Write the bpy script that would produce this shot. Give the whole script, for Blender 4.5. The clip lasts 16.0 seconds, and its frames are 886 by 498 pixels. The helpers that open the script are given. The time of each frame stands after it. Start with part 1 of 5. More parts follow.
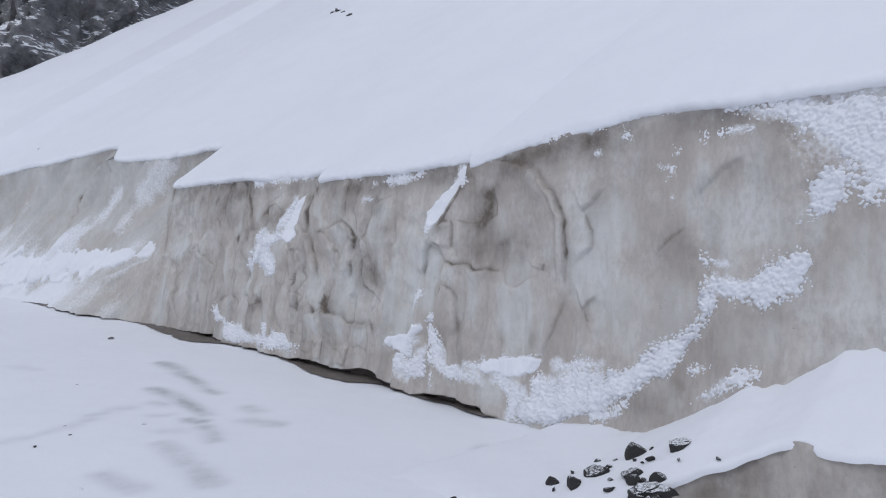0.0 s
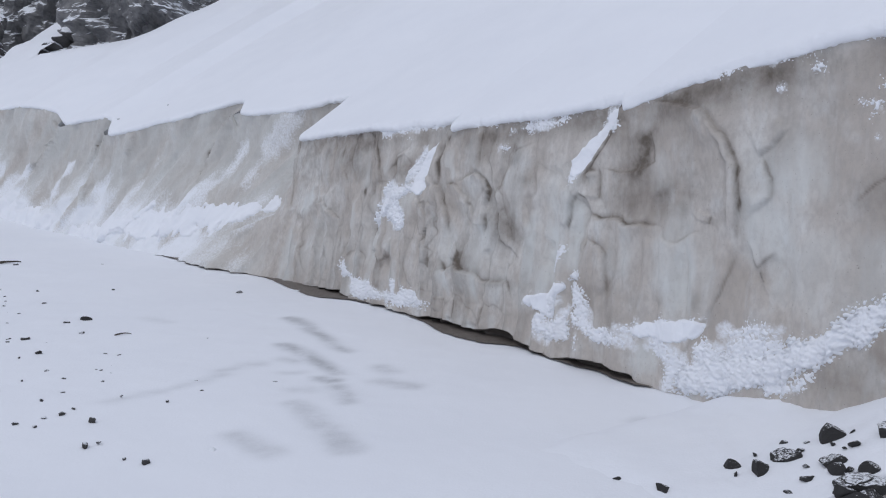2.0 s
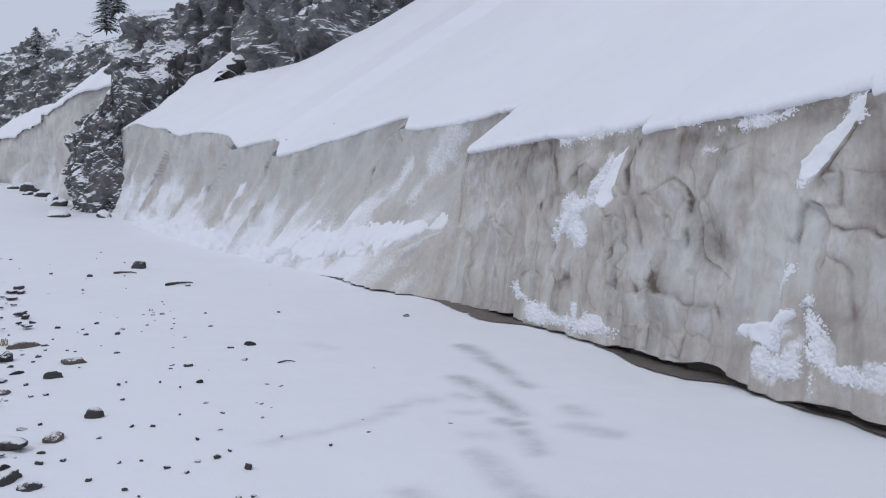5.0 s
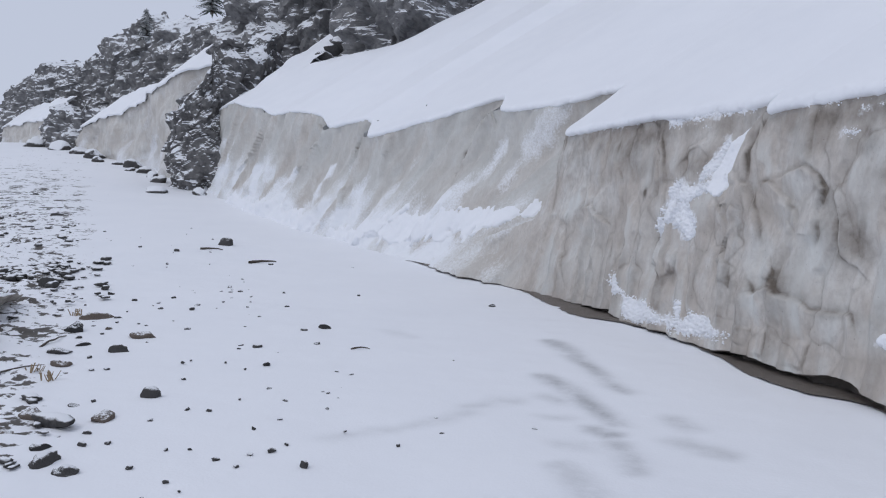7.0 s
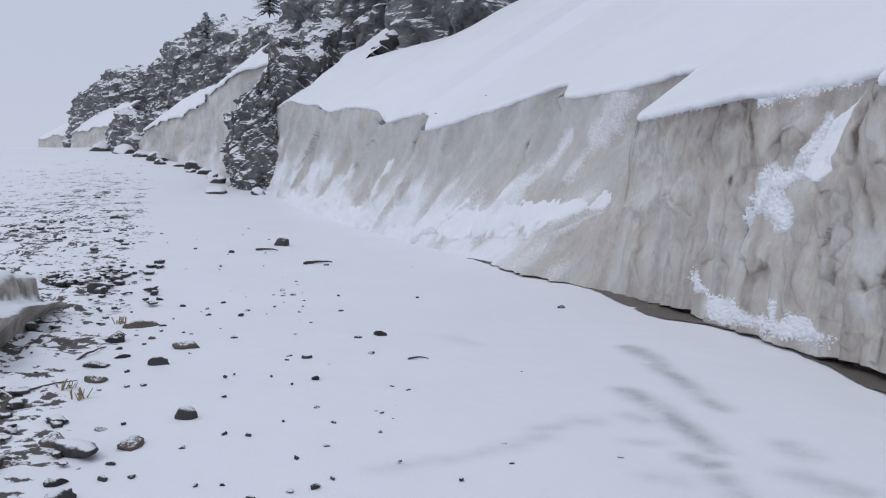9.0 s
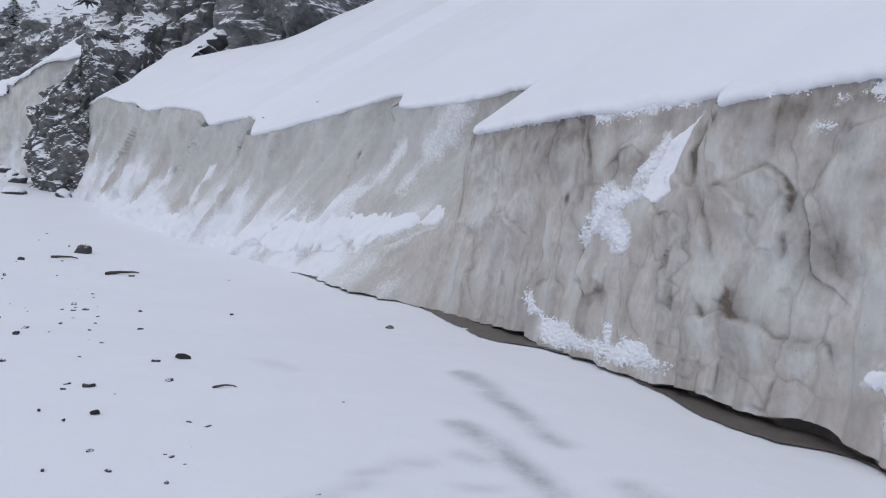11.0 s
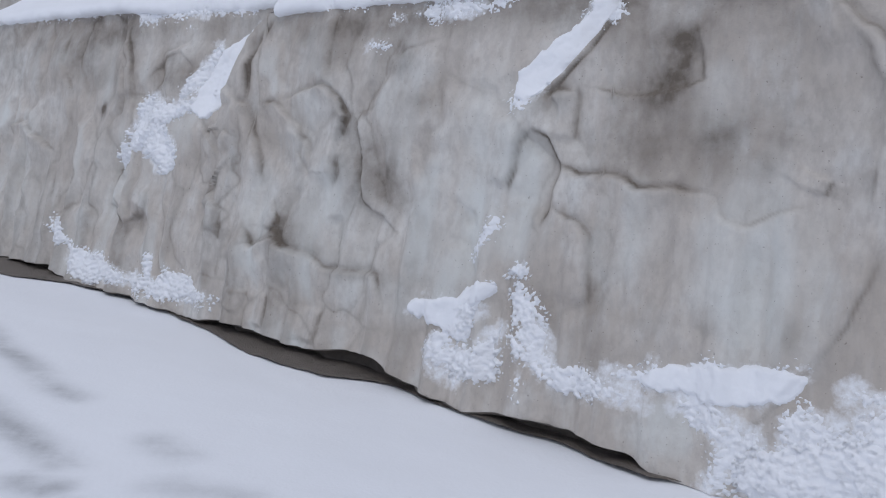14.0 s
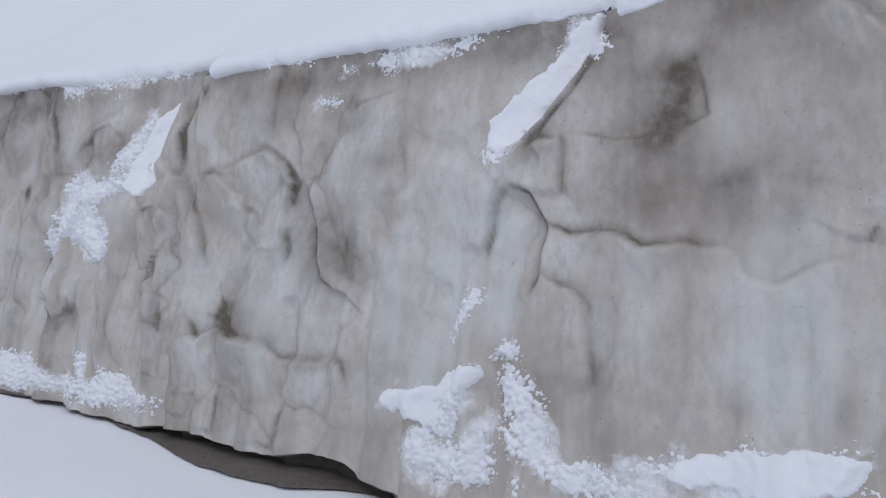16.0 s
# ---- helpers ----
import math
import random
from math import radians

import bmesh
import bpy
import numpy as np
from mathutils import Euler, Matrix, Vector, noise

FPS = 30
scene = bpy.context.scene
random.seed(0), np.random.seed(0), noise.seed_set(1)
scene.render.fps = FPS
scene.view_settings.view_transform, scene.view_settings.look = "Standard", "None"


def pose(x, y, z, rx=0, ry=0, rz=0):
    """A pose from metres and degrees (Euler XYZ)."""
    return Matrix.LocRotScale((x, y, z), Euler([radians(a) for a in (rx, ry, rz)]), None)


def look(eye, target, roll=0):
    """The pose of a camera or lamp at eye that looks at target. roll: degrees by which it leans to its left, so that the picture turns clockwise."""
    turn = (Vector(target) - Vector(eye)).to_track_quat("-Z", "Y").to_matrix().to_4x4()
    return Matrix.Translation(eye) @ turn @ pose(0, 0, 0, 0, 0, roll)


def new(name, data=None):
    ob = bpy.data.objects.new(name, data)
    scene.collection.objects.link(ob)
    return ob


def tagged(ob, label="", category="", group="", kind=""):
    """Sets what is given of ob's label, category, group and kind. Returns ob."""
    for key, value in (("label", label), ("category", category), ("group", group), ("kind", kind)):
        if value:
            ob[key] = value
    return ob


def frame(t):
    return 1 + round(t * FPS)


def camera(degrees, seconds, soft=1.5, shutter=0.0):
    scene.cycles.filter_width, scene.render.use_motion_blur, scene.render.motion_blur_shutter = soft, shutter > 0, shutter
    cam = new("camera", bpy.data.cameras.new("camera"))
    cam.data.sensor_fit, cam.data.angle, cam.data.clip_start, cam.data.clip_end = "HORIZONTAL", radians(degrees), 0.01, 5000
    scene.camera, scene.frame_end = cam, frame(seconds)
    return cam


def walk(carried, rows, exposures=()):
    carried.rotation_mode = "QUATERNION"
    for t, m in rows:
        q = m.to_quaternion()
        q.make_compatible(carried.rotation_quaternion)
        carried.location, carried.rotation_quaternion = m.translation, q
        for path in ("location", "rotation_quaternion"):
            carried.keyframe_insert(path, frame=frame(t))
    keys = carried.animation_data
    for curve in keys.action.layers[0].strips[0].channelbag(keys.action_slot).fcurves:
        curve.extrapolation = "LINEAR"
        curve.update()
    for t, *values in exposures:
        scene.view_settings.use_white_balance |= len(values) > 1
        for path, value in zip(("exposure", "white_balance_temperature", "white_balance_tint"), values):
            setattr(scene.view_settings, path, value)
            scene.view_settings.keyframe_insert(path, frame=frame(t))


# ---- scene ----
cam = camera(55.5, 16.0, soft=1.15)
PATH = [
    (0, (0.0, 0.0, 1.967), (0.008, 2.0, 1.979), -2.2),
    (0.5, (-0.094, 0.104, 1.952), (-0.128, 2.104, 1.946), -2.3),
    (1, (-0.179, 0.251, 1.889), (-0.292, 2.248, 1.842), -2.1),
    (1.5, (-0.251, 0.482, 1.852), (-0.446, 2.471, 1.779), -1.8),
    (2, (-0.306, 0.644, 1.896), (-0.568, 2.626, 1.824), -1.8),
    (2.5, (-0.408, 0.778, 1.877), (-0.703, 2.756, 1.831), -2.1),
    (3, (-0.522, 0.967, 1.893), (-0.828, 2.944, 1.877), -1.9),
    (3.5, (-0.578, 1.089, 1.918), (-0.911, 3.061, 1.901), -1.8),
    (4, (-0.63, 1.223, 1.841), (-1.02, 3.184, 1.817), -1.2),
    (4.5, (-0.701, 1.43, 1.806), (-1.192, 3.369, 1.785), -1.5),
    (5, (-0.745, 1.617, 1.885), (-1.371, 3.516, 1.871), -2.4),
    (7.5, (-1.044, 2.48, 1.797), (-1.944, 4.265, 1.758), -0.2),
    (8, (-1.121, 2.673, 1.844), (-2.106, 4.413, 1.801), -1.3),
    (10.5, (-1.529, 3.403, 1.785), (-2.259, 5.265, 1.768), 0.1),
    (11, (-1.554, 3.621, 1.808), (-2.142, 5.532, 1.803), 0.6),
    (11.5, (-1.533, 3.733, 1.829), (-1.969, 5.685, 1.83), 0.5),
    (12, (-1.504, 3.848, 1.81), (-1.714, 5.837, 1.805), 0.3),
    (12.5, (-1.488, 3.978, 1.797), (-1.479, 5.978, 1.789), 0.4),
    (13, (-1.478, 4.114, 1.859), (-1.273, 6.103, 1.827), 0.7),
    (13.5, (-1.438, 4.194, 1.838), (-1.113, 6.165, 1.753), 1.6),
    (14, (-1.447, 4.287, 1.706), (-1.037, 6.24, 1.581), 2.8),
    (14.5, (-1.381, 4.433, 1.689), (-0.956, 6.385, 1.599), 2.7),
    (15, (-1.338, 4.523, 1.752), (-0.909, 6.476, 1.751), 0.6),
    (15.5, (-1.33, 4.674, 1.747), (-0.881, 6.622, 1.799), -1.1),
    (16, (-1.327, 4.94, 1.759), (-0.844, 6.88, 1.778), -1.0),
]
walk(cam, [(t, look(eye, target, roll)) for t, eye, target, roll in PATH])

# ---- world and light: an overcast, snowing sky ----
world = bpy.data.worlds.new("overcast")
scene.world = world
world.use_nodes = True
wn, wl = world.node_tree.nodes, world.node_tree.links
wn.clear()
w_out = wn.new("ShaderNodeOutputWorld")
w_add = wn.new("ShaderNodeAddShader")
w_sky = wn.new("ShaderNodeTexSky")
w_sky.sky_type = "NISHITA"
w_sky.sun_disc = False
SUN_EL, SUN_AZ = radians(55), radians(215)
w_sky.sun_elevation, w_sky.sun_rotation = SUN_EL, SUN_AZ
w_b1, w_b2 = wn.new("ShaderNodeBackground"), wn.new("ShaderNodeBackground")
w_b1.inputs["Strength"].default_value = 0.01
w_b2.inputs["Color"].default_value = (0.875, 0.945, 1.145, 1)
w_b2.inputs["Strength"].default_value = 0.57
wl.new(w_sky.outputs[0], w_b1.inputs["Color"])
wl.new(w_b1.outputs[0], w_add.inputs[0])
wl.new(w_b2.outputs[0], w_add.inputs[1])
wl.new(w_add.outputs[0], w_out.inputs["Surface"])
sun = new("sun", bpy.data.lights.new("sun", "SUN"))
sun.data.energy, sun.data.angle, sun.data.color = 0.5, radians(25), (1.0, 0.97, 0.93)
sun_dir = Vector((math.sin(SUN_AZ) * math.cos(SUN_EL), math.cos(SUN_AZ) * math.cos(SUN_EL), math.sin(SUN_EL)))
sun.matrix_world = look(sun_dir * 60, (0, 0, 0))


# ---- noise on arrays ----
def _hash(i, j, k, seed):
    h = (i * 374761393 + j * 668265263 + k * 2147483647 + seed * 974634777) & 0xFFFFFFFF
    h = ((h ^ (h >> 13)) * 1274126177) & 0xFFFFFFFF
    h = ((h ^ (h >> 16)) * 2246822519) & 0xFFFFFFFF
    return ((h ^ (h >> 15)) & 0xFFFFFF) / float(0xFFFFFF)


def vnoise(x, y, z=0.0, seed=0):
    """Smooth noise from -1 to 1."""
    x, y, z = np.broadcast_arrays(*(np.asarray(a, float) for a in (x, y, z)))
    i, j, k = (np.floor(a).astype(np.int64) for a in (x, y, z))
    u, v, w = x - i, y - j, z - k
    u, v, w = (a * a * a * (a * (a * 6 - 15) + 10) for a in (u, v, w))
    out = 0.0
    for di, fu in ((0, 1 - u), (1, u)):
        for dj, fv in ((0, 1 - v), (1, v)):
            for dk, fw in ((0, 1 - w), (1, w)):
                out = out + fu * fv * fw * _hash(i + di, j + dj, k + dk, seed)
    return out * 2 - 1


def fbm(x, y, z=0.0, octaves=4, seed=0, gain=0.5):
    out, a = 0.0, 1.0
    for n in range(octaves):
        out = out + a * vnoise(np.asarray(x) * 2**n + 17.3 * n, np.asarray(y) * 2**n - 9.1 * n, np.asarray(z) * 2**n + 3.7 * n, seed + n)
        a *= gain
    return out


def cells(x, y, seed=0):
    """Distance to the nearest of jittered cell points, about 0 to 1."""
    i, j = np.floor(x).astype(np.int64), np.floor(y).astype(np.int64)
    best = np.full(np.shape(x), 9.0)
    for di in (-1, 0, 1):
        for dj in (-1, 0, 1):
            cx = i + di + _hash(i + di, j + dj, 0, seed)
            cy = j + dj + _hash(i + di, j + dj, 1, seed)
            best = np.minimum(best, np.hypot(x - cx, y - cy))
    return best


def cell_edges(x, y, seed=0):
    """Nearest distance, and how much farther the second nearest is."""
    i, j = np.floor(x).astype(np.int64), np.floor(y).astype(np.int64)
    a, b = np.full(np.shape(x), 9.0), np.full(np.shape(x), 9.0)
    for di in (-1, 0, 1):
        for dj in (-1, 0, 1):
            d = np.hypot(x - i - di - _hash(i + di, j + dj, 0, seed), y - j - dj - _hash(i + di, j + dj, 1, seed))
            b = np.where(d < a, a, np.minimum(b, d))
            a = np.minimum(a, d)
    return a, b - a


def cell_value(x, y, seed=0):
    """One random value, 0 to 1, for each jittered cell."""
    i, j = np.floor(x).astype(np.int64), np.floor(y).astype(np.int64)
    best, val = np.full(np.shape(x), 9.0), np.zeros(np.shape(x))
    for di in (-1, 0, 1):
        for dj in (-1, 0, 1):
            d = np.hypot(x - i - di - _hash(i + di, j + dj, 0, seed), y - j - dj - _hash(i + di, j + dj, 1, seed))
            val = np.where(d < best, _hash(i + di, j + dj, 2, seed), val)
            best = np.minimum(best, d)
    return val


def smooth(a, b, x):
    t = np.clip((np.asarray(x, float) - a) / (b - a), 0, 1)
    return t * t * (3 - 2 * t)


def stroke(s, z, points, fine=1.0):
    """Signed distance to a brush stroke of points (s, z, radius)."""
    best = np.full(np.broadcast(s, z).shape, 9.0)
    points = [(a, b, r * fine) for a, b, r in points]
    if len(points) == 1:
        points = list(points) * 2
    for (a, b, r), (c, d, e) in zip(points[:-1], points[1:]):
        dx, dy = c - a, d - b
        t = np.clip(((s - a) * dx + (z - b) * dy) / (dx * dx + dy * dy + 1e-9), 0, 1)
        best = np.minimum(best, np.hypot(s - a - t * dx, z - b - t * dy) - (r + t * (e - r)))
    return best


def stroke_side(s, z, points):
    """Distance to a line of points, the side of it (1: left of the way, -1: right), and a fade towards both of its ends."""
    best, side, along = np.full(s.shape, 9.0), np.ones(s.shape), np.zeros(s.shape)
    n = len(points) - 1
    for k in range(n):
        (a, b, _), (c, e, _) = points[k], points[k + 1]
        dx, dy = c - a, e - b
        t = ((s - a) * dx + (z - b) * dy) / (dx * dx + dy * dy + 1e-9)
        tc = np.clip(t, 0, 1)
        d = np.hypot(s - a - tc * dx, z - b - tc * dy)
        hit = d < best
        side = np.where(hit, np.sign(dx * (z - b) - dy * (s - a)), side)
        along = np.where(hit, (k + np.clip(t, 0 if k else -1, 1 if k < n - 1 else 2)) / n, along)
        best = np.minimum(best, d)
    return best, side, smooth(-0.02, 0.18, along) * smooth(1.02, 0.82, along)


# ---- mesh helpers ----
def sheet(name, V, keep=None, material=None, attrs=None, soft=True):
    """A mesh object from a grid of places (n, m, 3); keep: which vertices stay."""
    n, m = V.shape[:2]
    idx = np.arange(n * m).reshape(n, m)
    quads = np.stack([idx[:-1, :-1], idx[1:, :-1], idx[1:, 1:], idx[:-1, 1:]], -1).reshape(-1, 4)
    verts = V.reshape(-1, 3)
    if keep is not None:
        k = keep.reshape(-1)
        quads = quads[k[quads].any(1)]
        used = np.unique(quads)
        remap = np.full(n * m, -1)
        remap[used] = np.arange(len(used))
        quads, verts = remap[quads], verts[used]
    else:
        used = None
    me = bpy.data.meshes.new(name)
    me.vertices.add(len(verts))
    me.vertices.foreach_set("co", np.ascontiguousarray(verts, dtype=np.float32).ravel())
    me.loops.add(len(quads) * 4)
    me.loops.foreach_set("vertex_index", quads.ravel().astype(np.int32))
    me.polygons.add(len(quads))
    me.polygons.foreach_set("loop_start", np.arange(0, len(quads) * 4, 4, dtype=np.int32))
    me.polygons.foreach_set("use_smooth", np.full(len(quads), soft))
    me.update(calc_edges=True)
    for key, values in (attrs or {}).items():
        a = me.attributes.new(key, "FLOAT", "POINT")
        v = np.broadcast_to(values, (n, m)).reshape(-1)
        a.data.foreach_set("value", np.ascontiguousarray(v if used is None else v[used], dtype=np.float32))
    if material:
        me.materials.append(material)
    return new(name, me)


def part(name, bm, material, parent, label=""):
    me = bpy.data.meshes.new(name)
    bm.to_mesh(me)
    bm.free()
    me.materials.append(material)
    ob = new(name, me)
    ob.parent = parent
    return tagged(ob, label)


def under(ob, parent, label=""):
    ob.parent = parent
    return tagged(ob, label)


def thing(name, label, category, group="", kind="", at=(0, 0, 0)):
    ob = new(name)
    ob.location = at
    ob.empty_display_size = 0.2
    return tagged(ob, label, category, group, kind)


# ---- materials ----
def material(name, rough=0.7):
    m = bpy.data.materials.new(name)
    m.use_nodes = True
    nt = m.node_tree
    b = nt.nodes["Principled BSDF"]
    b.inputs["Roughness"].default_value = rough
    b.inputs["Specular IOR Level"].default_value = 0.3
    return m, nt, b


def tex(nt, scale, detail=4, rough=0.55, stretch=(1, 1, 1), kind="ShaderNodeTexNoise", lacunarity=2.0):
    co, mp, t = nt.nodes.new("ShaderNodeTexCoord"), nt.nodes.new("ShaderNodeMapping"), nt.nodes.new(kind)
    mp.inputs["Scale"].default_value = stretch
    t.inputs["Scale"].default_value = scale
    if kind == "ShaderNodeTexNoise":
        t.inputs["Detail"].default_value, t.inputs["Roughness"].default_value = detail, rough
    nt.links.new(co.outputs["Object"], mp.inputs["Vector"])
    nt.links.new(mp.outputs["Vector"], t.inputs["Vector"])
    return t.outputs["Fac"] if kind == "ShaderNodeTexNoise" else t.outputs["Distance"]


def ramp(nt, value, stops):
    r = nt.nodes.new("ShaderNodeValToRGB")
    nt.links.new(value, r.inputs["Fac"])
    e = r.color_ramp.elements
    while len(e) < len(stops):
        e.new(0.5)
    for el, (p, c) in zip(e, stops):
        el.position = p
        el.color = (*c, 1) if isinstance(c, tuple) else (c, c, c, 1)
    return r.outputs["Color"]


def mix(nt, fac, a, b, mode="MIX"):
    n = nt.nodes.new("ShaderNodeMix")
    n.data_type, n.blend_type = "RGBA", mode
    for sock, v in ((n.inputs["Factor"], fac), (n.inputs["A"], a), (n.inputs["B"], b)):
        if isinstance(v, (int, float)):
            sock.default_value = v
        elif isinstance(v, tuple):
            sock.default_value = (*v, 1)
        else:
            nt.links.new(v, sock)
    return n.outputs["Result"]


def maths(nt, op, a, b=0.0, clamp=False):
    n = nt.nodes.new("ShaderNodeMath")
    n.operation, n.use_clamp = op, clamp
    for sock, v in ((n.inputs[0], a), (n.inputs[1], b)):
        if isinstance(v, (int, float)):
            sock.default_value = v
        else:
            nt.links.new(v, sock)
    return n.outputs[0]


def attr(nt, key):
    a = nt.nodes.new("ShaderNodeAttribute")
    a.attribute_name = key
    return a.outputs["Fac"]


def bump(nt, b, height, strength, distance):
    n = nt.nodes.new("ShaderNodeBump")
    n.inputs["Strength"].default_value, n.inputs["Distance"].default_value = strength, distance
    nt.links.new(height, n.inputs["Height"])
    nt.links.new(n.outputs["Normal"], b.inputs["Normal"])


def up_facing(nt, low, high, jitter, scale):
    """How far a surface faces up, broken by noise: where snow has settled."""
    g, x = nt.nodes.new("ShaderNodeNewGeometry"), nt.nodes.new("ShaderNodeSeparateXYZ")
    nt.links.new(g.outputs["Normal"], x.inputs[0])
    n = maths(nt, "MULTIPLY", maths(nt, "SUBTRACT", tex(nt, scale, 6, 0.65), 0.5), jitter)
    v = maths(nt, "ADD", x.outputs["Z"], n)
    return maths(nt, "DIVIDE", maths(nt, "SUBTRACT", v, low), high - low, True)


SNOW_A, SNOW_B = (0.83, 0.85, 0.89), (0.90, 0.915, 0.945)


def snow_material(name, grain=60.0, strength=0.25):
    m, nt, b = material(name, 0.65)
    nt.links.new(mix(nt, tex(nt, 1.3, 5), SNOW_A, SNOW_B), b.inputs["Base Color"])
    h = maths(nt, "ADD", tex(nt, grain, 3), maths(nt, "MULTIPLY", tex(nt, grain * 0.2, 4), 1.5))
    bump(nt, b, h, strength, 0.01)
    return m


M_SNOW = snow_material("fresh_snow")
M_CRUST = snow_material("clumped_snow", 45.0, 0.5)


def ice_material():
    m, nt, b = material("old_dirty_snow_ice", 0.55)
    large = tex(nt, 0.9, 4, 0.5)
    streak = tex(nt, 4.0, 5, 0.55, (1, 1, 0.10))
    thin = tex(nt, 13.0, 4, 0.55, (1, 1, 0.07))
    fine = tex(nt, 24.0, 5, 0.6, (1, 1, 0.6))
    layer = tex(nt, 2.2, 5, 0.6, (0.2, 0.2, 3.2))
    mid = tex(nt, 3.6, 6, 0.6, (1, 1, 0.55))
    base = ramp(nt, large, [(0.36, (0.50, 0.457, 0.412)), (0.50, (0.60, 0.562, 0.518)), (0.62, (0.68, 0.662, 0.628))])
    base = mix(nt, ramp(nt, mid, [(0.36, 0.5), (0.54, 0.0)]), base, (0.43, 0.385, 0.34))
    base = mix(nt, ramp(nt, mid, [(0.52, 0.0), (0.68, 0.55)]), base, (0.66, 0.675, 0.665))
    base = mix(nt, ramp(nt, streak, [(0.46, 0.0), (0.72, 0.5)]), base, (0.43, 0.39, 0.35))
    base = mix(nt, ramp(nt, thin, [(0.55, 0.0), (0.75, 0.30)]), base, (0.68, 0.69, 0.68))
    base = mix(nt, ramp(nt, layer, [(0.5, 0.0), (0.75, 0.28)]), base, (0.42, 0.38, 0.34))
    base = mix(nt, ramp(nt, fine, [(0.38, 0.32), (0.56, 0.0)]), base, (0.36, 0.33, 0.31))
    clean = attr(nt, "clean")
    base = mix(nt, clean, base, (0.665, 0.683, 0.665))
    # Dirt, plus the shade that face_masks puts into the colour.
    grime_shade = maths(nt, "MULTIPLY", attr(nt, "grime_shade"), maths(nt, "ADD", maths(nt, "MULTIPLY", tex(nt, 9.0, 5, 0.65), 1.3), 0.3), True)
    base = mix(nt, grime_shade, base, (0.135, 0.112, 0.09))
    specks = ramp(nt, tex(nt, 70.0, 2, 0.5), [(0.70, 0.0), (0.76, 0.55)])
    base = mix(nt, specks, base, (0.12, 0.10, 0.085))
    blotch = ramp(nt, tex(nt, 11.0, 6, 0.7, (1, 1, 0.7)), [(0.52, 0.0), (0.70, 0.2)])
    base = mix(nt, blotch, base, (0.38, 0.33, 0.285))
    frost = ramp(nt, maths(nt, "ADD", maths(nt, "MULTIPLY", attr(nt, "frost"), 0.62), maths(nt, "MULTIPLY", tex(nt, 26.0, 5, 0.65), 0.55)), [(0.46, 0.0), (0.72, 1.0)])
    base = mix(nt, frost, base, (0.84, 0.86, 0.89))
    nt.links.new(base, b.inputs["Base Color"])
    h = maths(nt, "ADD", maths(nt, "MULTIPLY", tex(nt, 6.0, 6, 0.6, (1, 1, 0.45)), 2.0), tex(nt, 40.0, 4))
    bump(nt, b, h, 0.34, 0.012)
    return m


M_ICE = ice_material()


def ground_material():
    m, nt, b = material("snow_covered_road", 0.65)
    base = mix(nt, tex(nt, 0.7, 5), SNOW_A, SNOW_B)
    wet = maths(nt, "MULTIPLY", attr(nt, "slush"), ramp(nt, tex(nt, 3.5, 5, 0.6), [(0.25, 0.1), (0.7, 1.0)]))
    base = mix(nt, wet, base, (0.36, 0.37, 0.385))
    spots = maths(nt, "ADD", maths(nt, "MULTIPLY", tex(nt, 1.8, 4, 0.6), 0.9), maths(nt, "MULTIPLY", tex(nt, 7.0, 6, 0.65), 1.1))
    dirt = ramp(nt, maths(nt, "SUBTRACT", maths(nt, "ADD", spots, maths(nt, "MULTIPLY", attr(nt, "bare"), 0.40)), 0.83), [(0.61, 0.0), (0.65, 1.0)])
    soil = mix(nt, tex(nt, 14.0, 6, 0.7), (0.035, 0.033, 0.032), (0.14, 0.125, 0.11))
    base = mix(nt, dirt, base, soil)
    nt.links.new(base, b.inputs["Base Color"])
    h = maths(nt, "ADD", tex(nt, 50.0, 3), maths(nt, "MULTIPLY", tex(nt, 9.0, 4), 1.5))
    bump(nt, b, h, 0.22, 0.01)
    return m


M_GROUND = ground_material()


def rock_material(name, dark, light, low, high, jitter, scale, grain):
    m, nt, b = material(name, 0.8)
    base = mix(nt, ramp(nt, tex(nt, grain, 8, 0.7), [(0.3, 0.0), (0.7, 1.0)]), dark, light)
    base = mix(nt, up_facing(nt, low, high, jitter, scale), base, (0.82, 0.84, 0.87))
    nt.links.new(base, b.inputs["Base Color"])
    bump(nt, b, tex(nt, grain * 3, 6, 0.7), 0.6, 0.08 / grain)
    return m


# Cliff rock tones raised so the base colour itself holds the snowfall haze.
M_CLIFF = rock_material("hazed_snow_dusted_rock", (0.10, 0.101, 0.107), (0.29, 0.285, 0.28), 0.48, 0.66, 1.5, 3.2, 2.6)
M_CRAG = rock_material("snow_streaked_rock", (0.05, 0.05, 0.053), (0.22, 0.215, 0.21), 0.34, 0.48, 1.4, 2.6, 3.5)
M_STONE = rock_material("dark_stone", (0.025, 0.025, 0.027), (0.10, 0.096, 0.092), 0.62, 0.85, 1.0, 8.0, 22.0)
M_BROWN = rock_material("brown_stone", (0.07, 0.058, 0.05), (0.19, 0.155, 0.13), 0.84, 0.98, 0.9, 7.0, 18.0)
M_WET, _nt, _b = material("wet_grit_under_ice", 0.5)
_nt.links.new(mix(_nt, tex(_nt, 12.0, 6, 0.7), (0.085, 0.072, 0.062), (0.25, 0.22, 0.195)), _b.inputs["Base Color"])
bump(_nt, _b, tex(_nt, 30.0, 6, 0.7), 0.8, 0.03)
M_BARK, _nt, _b = material("weathered_bark", 0.85)
_nt.links.new(mix(_nt, tex(_nt, 30.0, 5), (0.04, 0.033, 0.028), (0.12, 0.10, 0.085)), _b.inputs["Base Color"])
